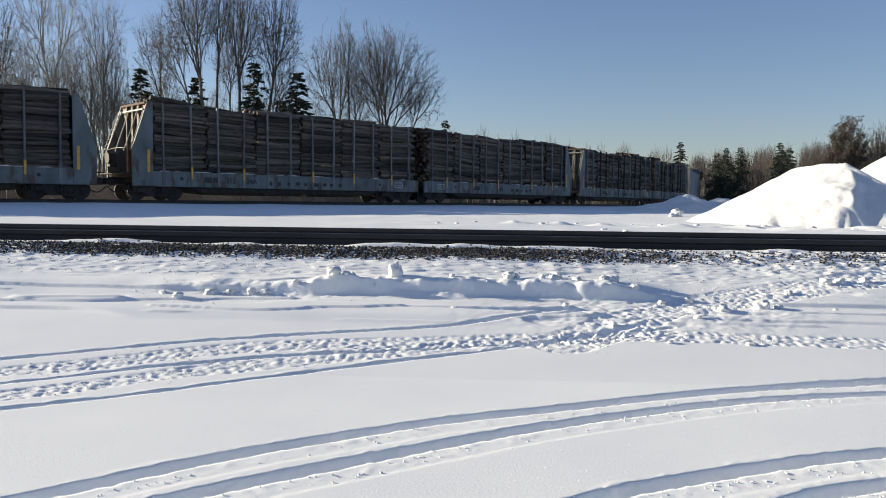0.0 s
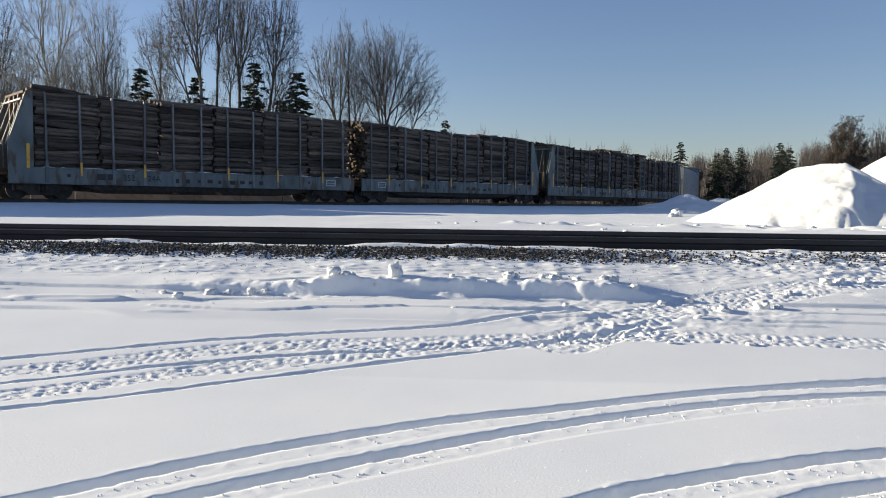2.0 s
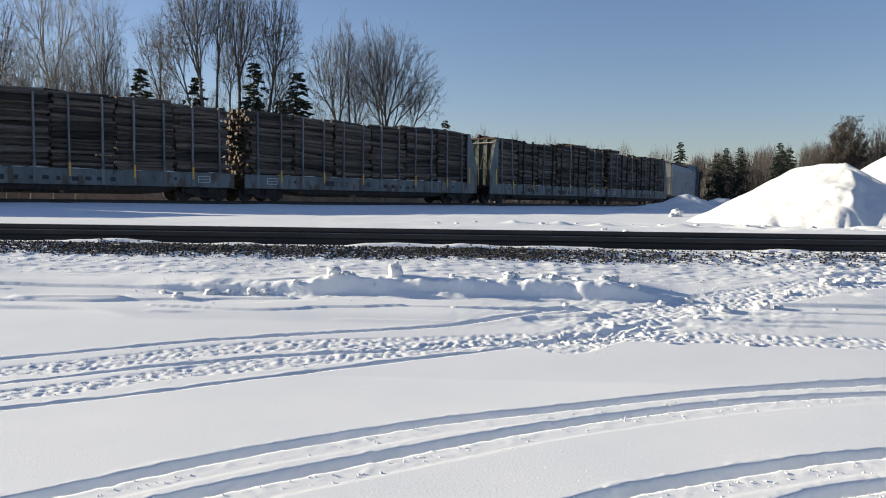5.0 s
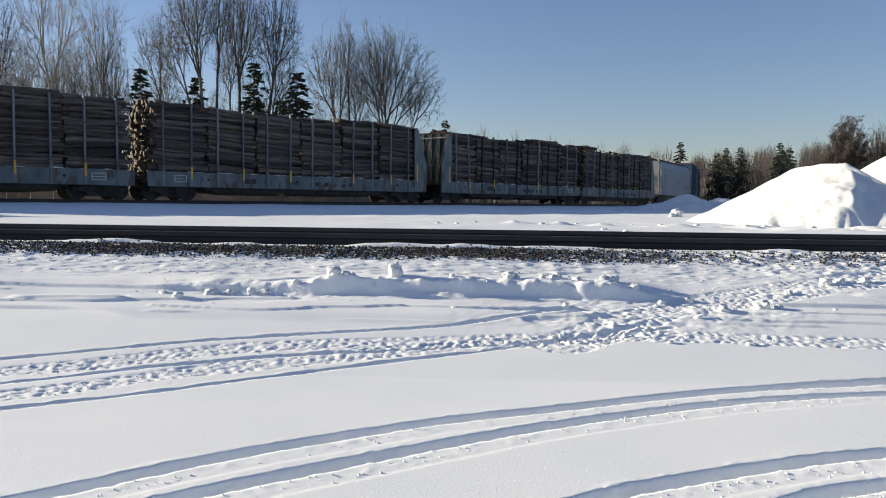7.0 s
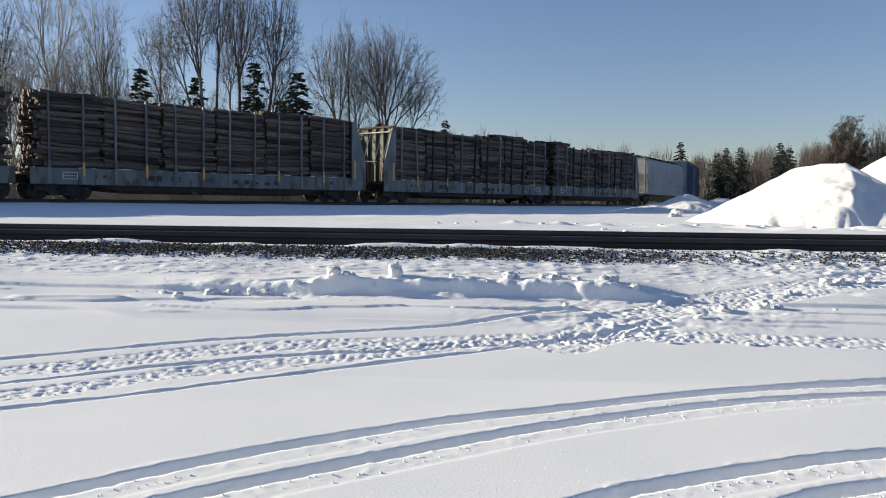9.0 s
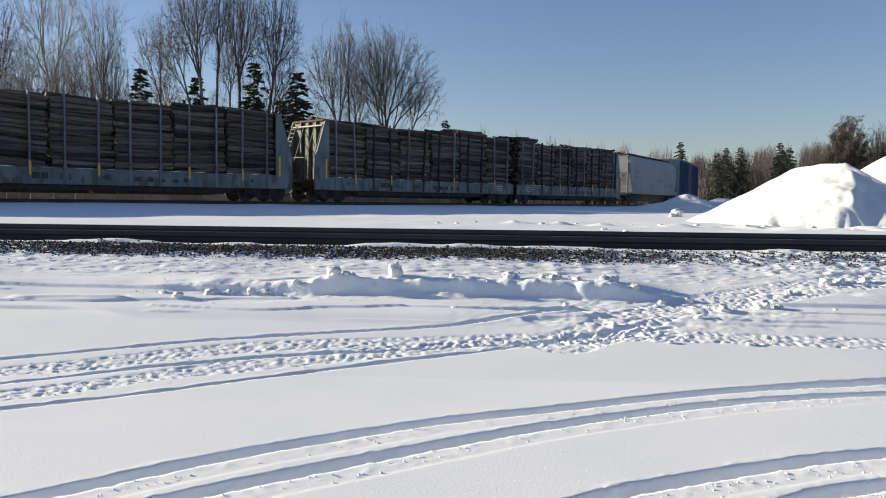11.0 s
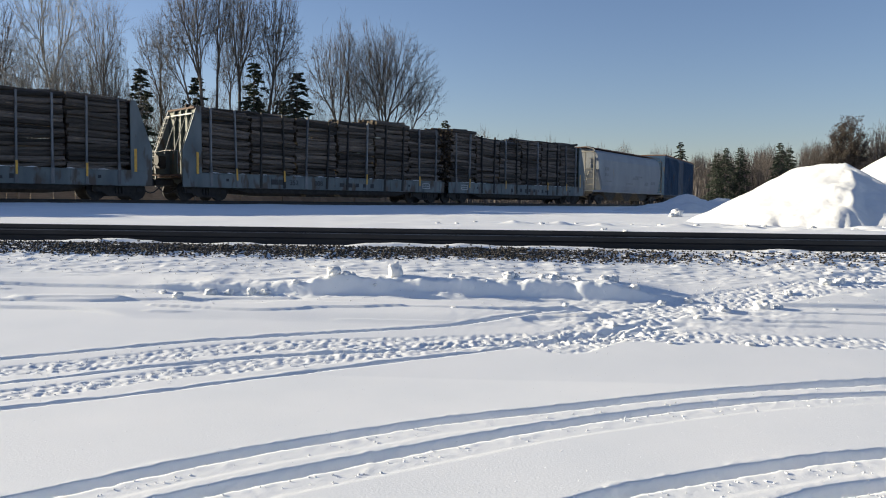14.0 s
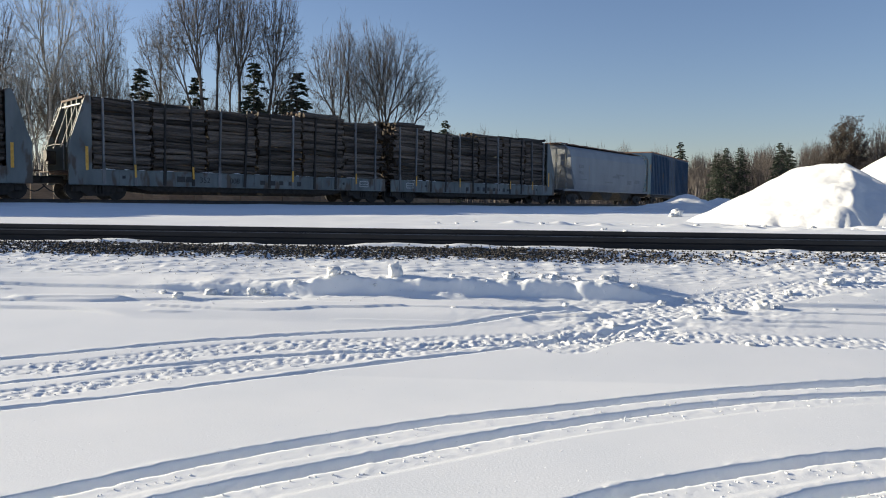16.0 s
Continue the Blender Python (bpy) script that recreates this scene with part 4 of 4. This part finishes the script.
def fork(rn, trunk, crown, p, d, tips, thick, sides):
    """Lead a limb from p towards its share of the twig tips, then part it in two."""
    n = len(tips)
    c = sum(tips, Vector()) / n
    r = thick * n ** 0.42
    if n == 1:
        v = tips[0] - p
        L = v.length
        bow = Vector((rn.gauss(0, 0.04), rn.gauss(0, 0.04), 0.03)) * L
        mid = p + v * 0.5 + bow
        crown.limb([p, mid, tips[0]], [r, r * 0.8, r * 0.35], 3)
        for _ in range(sides):
            f = rn.uniform(0.15, 0.95)
            q = p + v * f + bow * (1 - abs(2 * f - 1))
            w = (v.normalized() + Vector((rn.gauss(0, 0.55), rn.gauss(0, 0.55), rn.gauss(0.05, 0.45)))).normalized() * rn.uniform(0.35, 0.85) * min(max(L, 0.5), 1.3)
            crown.limb([q, q + w], [r * 0.7, r * 0.3], 3)
        return
    v = c - p
    reach = 0.20 if n > 100 else 0.27 if n > 24 else 0.40
    step = v * reach
    want = (d * 0.6 + v.normalized() * 0.4).normalized()
    end = p + (step.normalized() * 0.6 + want * 0.4).normalized() * step.length + Vector((rn.gauss(0, 0.03), rn.gauss(0, 0.03), 0)) * step.length
    mid = p.lerp(end, 0.5) + Vector((rn.gauss(0, 0.03), rn.gauss(0, 0.03), 0.01)) * step.length
    (trunk if n > 60 else crown).limb([p, mid, end], [r, r * 0.95, r * 0.9], 6 if n > 60 else 4 if n > 8 else 3)
    nd = (end - p).normalized()
    axis = Vector((rn.gauss(0, 1), rn.gauss(0, 0.8), rn.gauss(0, 0.45)))
    axis = axis - nd * axis.dot(nd) * 0.7
    order = sorted(tips, key=lambda t: (t - end).normalized().dot(axis))
    cut = min(max(int(n * rn.uniform(0.30, 0.70)), 1), n - 1)
    for share in (order[:cut], order[cut:]):
        fork(rn, trunk, crown, end, nd, share, thick, sides)


def bare_tree(seed, lobes, tips, mat=TWIG, thick=0.011, sides=5, stems=1, label="leafless grey deciduous tree with fine upswept twigs"):
    """lobes: (offset across, height of the middle, half width, half height) of each mass of the crown."""
    rn = random.Random(seed)
    tree = tagged(new("bare_tree"), label, "tree", "bare trees")
    trunk, crown = Wood(), Wood()
    size = [a * a * b for _, _, a, b in lobes]
    for (dx, dz, rx, rz), v in zip(lobes, size):
        pts = []
        while len(pts) < max(int(tips * v / sum(size)), 12):
            q = Vector((rn.gauss(0, 1), rn.gauss(0, 1), rn.gauss(0, 1))).normalized() * rn.random() ** 0.42
            if q.z < -0.45 and rn.random() < 0.5:
                continue
            q = q * (0.94 + 0.22 * noise.noise(q * 1.8 + Vector((seed, dx, 0))))
            pts.append(Vector((dx + q.x * rx, q.y * rx * 0.85, dz + q.z * rz)))
        pts.sort(key=lambda t: math.atan2(t.y, t.x - dx) + rn.gauss(0, 0.4))
        for k in range(stems):
            share = pts[k * len(pts) // stems:(k + 1) * len(pts) // stems]
            base = Vector((dx * 0.12 + rn.gauss(0, 0.12), rn.gauss(0, 0.12), -0.1))
            hub = Vector((dx * 0.55 + rn.gauss(0, 0.2 * stems - 0.1), rn.gauss(0, 0.2), max(dz - rz * rn.uniform(1.15, 1.3), dz * 0.25)))
            r = thick * len(share) ** 0.42
            trunk.limb([base, base.lerp(hub, 0.5) + Vector((-dx * 0.06 + rn.gauss(0, 0.08), 0, 0)), hub], [r * 1.35, r * 1.15, r], 7)
            fork(rn, trunk, crown, hub, (hub - base).normalized(), share, thick, sides)
    trunk.made("trunk", mat, tree)
    crown.made("crown", mat, tree)
    return tree


def conifer(seed, height, width, mat=NEEDLE, label="dark green spruce tree with drooping boughs", gaps=0.2):
    rn = random.Random(seed)
    tree = tagged(new("conifer"), label, "tree", "conifers")
    trunk = Wood()
    trunk.limb([Vector((0, 0, -0.1)), Vector((0, 0, height * 0.5)), Vector((0, 0, height))], [height * 0.016, height * 0.010, 0.01], 6)
    crown = Wood()
    z = height * 0.10
    while z < height * 0.98:
        f = 1 - z / height
        reach = width * (f ** 0.8) * rn.uniform(0.75, 1.1) + 0.12
        for k in range(rn.randint(5, 7)):
            if rn.random() < gaps:
                continue
            a = rn.uniform(0, 6.28)
            d = Vector((math.cos(a), math.sin(a), rn.uniform(-0.45, 0.0)))
            L = reach * rn.uniform(0.6, 1.1)
            p0 = Vector((0, 0, z))
            trunk.limb([p0, p0 + d * L], [0.025, 0.008], 3)
            for j in range(int(5 + L * 6)):
                t = rn.uniform(0.12, 1.0)
                q = p0 + d * (L * t) + Vector((0, 0, -0.10 * L * t * t))
                tw = Vector((d.x + rn.gauss(0, 0.7), d.y + rn.gauss(0, 0.7), rn.gauss(-0.12, 0.25))).normalized() * rn.uniform(0.22, 0.50) * (0.5 + 0.05 * height)
                crown.limb([q, q + tw * 0.5, q + tw], [0.06, 0.10, 0.01], 3)
        z += height * rn.uniform(0.016, 0.028)
    trunk.made("trunk", BROWN, tree)
    crown.made("crown", mat, tree)
    return tree


def leafy_oak(seed, height):
    """Crown that has kept its withered leaves."""
    rn = random.Random(seed)
    tree = bare_tree(seed, [(0, height * 0.60, height * 0.24, height * 0.38), (-height * 0.12, height * 0.42, height * 0.18, height * 0.22)], 240, BROWN, 0.02, 4, 1, "oak tree still holding brown withered leaves")
    crown = [c for c in tree.children if c.name.startswith("crown")][0]
    w = Wood()
    vs = crown.data.vertices
    for k in range(7500):
        c = vs[rn.randrange(len(vs))].co
        if c.z < height * 0.28:
            continue
        p = c + Vector((rn.gauss(0, 0.18), rn.gauss(0, 0.18), rn.gauss(0, 0.15)))
        d = Vector((rn.gauss(0, 1), rn.gauss(0, 1), rn.gauss(0, 0.7))).normalized() * rn.uniform(0.12, 0.26)
        w.limb([p, p + d * 0.5, p + d], [0.02, 0.09, 0.01], 3)
    w.made("foliage", OAKLEAF, tree)
    return tree


def stand(ob, x_ratio, depth, size=1.0, turn=0.0, first=False):
    """Stand a tree at a bearing (x over y) and depth."""
    x, y = x_ratio * depth, depth
    m = pose(x, y, land_at(x, y), 0, 0, turn) @ Matrix.Scale(size if first else size / ob.scale.x, 4)
    if first:
        ob.matrix_basis = m
        return ob
    return copy_thing(ob, m)


def bearing(px):
    return (px - 784) / 1380


stand(bare_tree(11, [(-1.6, 14.0, 2.7, 5.4), (0.6, 14.5, 1.8, 5.4), (-3.2, 11.4, 2.0, 3.6)], 860), bearing(378), 60, first=True)
stand(bare_tree(12, [(0.7, 13.4, 2.1, 5.4), (-0.4, 10.4, 1.5, 3.4)], 640), bearing(415), 61, first=True)
stand(bare_tree(13, [(1.6, 12.6, 2.2, 4.6), (1.9, 9.0, 1.9, 3.0)], 640), bearing(455), 60, first=True)
stand(bare_tree(14, [(0.1, 9.6, 4.0, 4.8), (2.6, 8.4, 2.2, 3.0), (-1.3, 11.0, 2.4, 3.8)], 1100, stems=2, label="broad rounded leafless tree with many fanning stems"), bearing(688), 62, first=True)
stand(bare_tree(15, [(-1.5, 10.0, 2.7, 4.4), (-0.4, 12.6, 1.4, 2.9), (0.6, 8.6, 2.0, 3.4)], 760), bearing(618), 63, first=True)
stand(bare_tree(16, [(-1.1, 12.2, 2.1, 3.8), (-0.2, 8.8, 2.0, 3.0)], 450, thick=0.009), bearing(298), 64, first=True)
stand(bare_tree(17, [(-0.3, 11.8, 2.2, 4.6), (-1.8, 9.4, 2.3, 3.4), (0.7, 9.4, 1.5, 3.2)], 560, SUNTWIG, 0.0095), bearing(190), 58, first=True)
stand(bare_tree(18, [(0.1, 12.4, 3.2, 5.0), (-1.9, 9.4, 2.2, 3.2), (1.5, 9.2, 2.1, 3.2)], 640, PALEBARK, 0.0100, label="tall leafless tree with pale sunlit bark"), bearing(88), 56, first=True)
stand(bare_tree(19, [(0.9, 11.4, 2.4, 4.4), (-1.5, 12.5, 2.6, 4.6)], 520), bearing(-25), 56, first=True)
THICKET = bare_tree(20, [(0, 5.6, 1.9, 3.2), (1.1, 4.4, 1.2, 2.4)], 300, thick=0.009, sides=4, stems=4, label="dense leafless thicket of young stems")
# same kind of thicket, with its sunlit look put into the bark colour
SUNNY = bare_tree(26, [(0, 5.6, 2.0, 3.2), (-1.0, 4.4, 1.3, 2.4)], 260, SUNTWIG, 0.009, 4, 4, "leafless thicket of young stems, sunlight painted into the bark colour")
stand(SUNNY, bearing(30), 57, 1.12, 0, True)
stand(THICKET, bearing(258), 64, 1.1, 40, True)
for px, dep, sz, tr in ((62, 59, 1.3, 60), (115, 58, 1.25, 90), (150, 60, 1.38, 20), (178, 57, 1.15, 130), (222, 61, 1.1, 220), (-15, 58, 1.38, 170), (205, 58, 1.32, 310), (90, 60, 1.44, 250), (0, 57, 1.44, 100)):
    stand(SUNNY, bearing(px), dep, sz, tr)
for px, dep, sz, tr in ((318, 66, 1.06, 210), (410, 68, 1.0, 10), (275, 66, 1.26, 15), (345, 67, 1.2, 75), (385, 66, 1.15, 145), (440, 67, 1.26, 285), (480, 66, 1.15, 195), (515, 68, 1.1, 255), (565, 66, 1.03, 80), (600, 67, 1.0, 150), (640, 68, 0.92, 300), (730, 69, 0.83, 40)):
    stand(THICKET, bearing(px), dep, sz, tr)
KIND_F = bare_tree(21, [(0, 8.6, 2.2, 4.4)], 110, BROWN, 0.026, 2, 1, "leafless brown woodland tree")
KIND_G = bare_tree(22, [(0.9, 8.2, 1.8, 4.2), (-1.2, 7.0, 1.4, 3.4)], 115, BROWN, 0.025, 2, 1, "slender leafless brown woodland trees")
SPRUCE = conifer(31, 10.4, 2.9)
stand(SPRUCE, bearing(525), 61, 1.0, 0, True)
LOOSE = conifer(32, 10.8, 2.7, gaps=0.55, label="thin ragged spruce tree with open boughs")
stand(LOOSE, bearing(450), 60, 1.0, 0, True)
stand(LOOSE, bearing(252), 62, 0.98, 100)
stand(SPRUCE, bearing(495), 66, 0.85, 60)
stand(LOOSE, bearing(350), 64, 0.95, 190)
PINE = conifer(33, 14.0, 4.5, gaps=0.25, label="dark green pine at the edge of the woods")


def tall(top, depth):
    """Height of a tree whose top shows at a given level, at a depth."""
    return 0.4 + (358 - top) / 1380 * depth


stand(PINE, bearing(1280), 106, tall(258, 106) / 14, 0, True)
for px, top, dep, tr in ((1305, 257, 107, 70), (1376, 246, 106, 140), (1392, 254, 108, 20), (1200, 248, 150, 200), (1264, 268, 107, 260), (785, 214, 120, 33)):
    stand(PINE, bearing(px), dep, tall(top, dep) / 14, tr)
OAK = leafy_oak(41, 14.5)
stand(OAK, bearing(1496), 112, 0.99, 0, True)
stand(OAK, bearing(1590), 112, 0.96, 120)
rnd = random.Random(77)
stand(KIND_F, bearing(1551), 110, tall(199, 110) / 13, 0, True)
stand(KIND_G, bearing(1532), 114, tall(206, 114) / 12.4, 0, True)
for k in range(125):
    px = rnd.uniform(1222, 1700)
    dep = rnd.uniform(114, 150)
    top = float(np.interp(px, [1222, 1260, 1340, 1395, 1450, 1600], [270, 264, 252, 243, 241, 230])) + rnd.uniform(-10, 6)
    stand(rnd.choice((KIND_F, KIND_G)), bearing(px), dep, tall(top, dep) / 13, rnd.uniform(0, 360))
for px, top, dep in ((805, 217, 120), (830, 222, 122), (858, 213, 122), (915, 226, 130), (940, 240, 140), (975, 232, 140), (1000, 243, 150), (1060, 246, 165), (1095, 242, 160), (1112, 244, 165), (1150, 250, 165), (1165, 252, 170), (1180, 250, 165), (1225, 262, 160), (880, 236, 150), (1035, 248, 165)):
    stand(rnd.choice((KIND_F, KIND_G)), bearing(px), dep, tall(top, dep) / 13, px * 7 % 360)


def far_woods():
    """Brush and trunks that close the view at the foot of the woods."""
    rn = random.Random(5)
    w = Wood()
    for k in range(16000):
        a = rn.uniform(-0.75, 0.78)
        dep = rn.uniform(128, 175)
        x = a * dep
        h = rn.uniform(3, 8.5) if x > 40 else rn.uniform(2.5, 10) if x < -20 else rn.uniform(1.5, 5)
        p = Vector((x, dep, 0.5))
        q = p + Vector((rn.gauss(0, 0.12) * h, rn.gauss(0, 0.1) * h, h))
        w.limb([p, p.lerp(q, 0.5) + Vector((rn.gauss(0, 0.1), 0, 0)), q], [0.065, 0.05, 0.025], 3)
    ob = w.made("far_woods", BROWN, None)
    tagged(ob, "brown leafless brush and saplings of the distant woods", "woods", kind="stuff")


far_woods()


# ---- what moves ----
def motions():
    for ob, centre, half in ROLLING:
        rows = []
        for k in range(33):
            t = k * 0.5
            s = centre - gone(t)
            ax, ay, _ = on_line(s - half)
            bx, by, _ = on_line(s + half)
            rows.append((t, pose((ax + bx) / 2, (ay + by) / 2, RAIL_Z, 0, 0, math.degrees(math.atan2(by - ay, bx - ax)))))
        walk(ob, rows)
    for w, x in WHEELS:
        walk(w, [(k * 0.2, pose(x, 0, WHEEL_R) @ Matrix.Rotation(-gone(k * 0.2) / WHEEL_R, 4, "Y")) for k in range(81)])


motions()
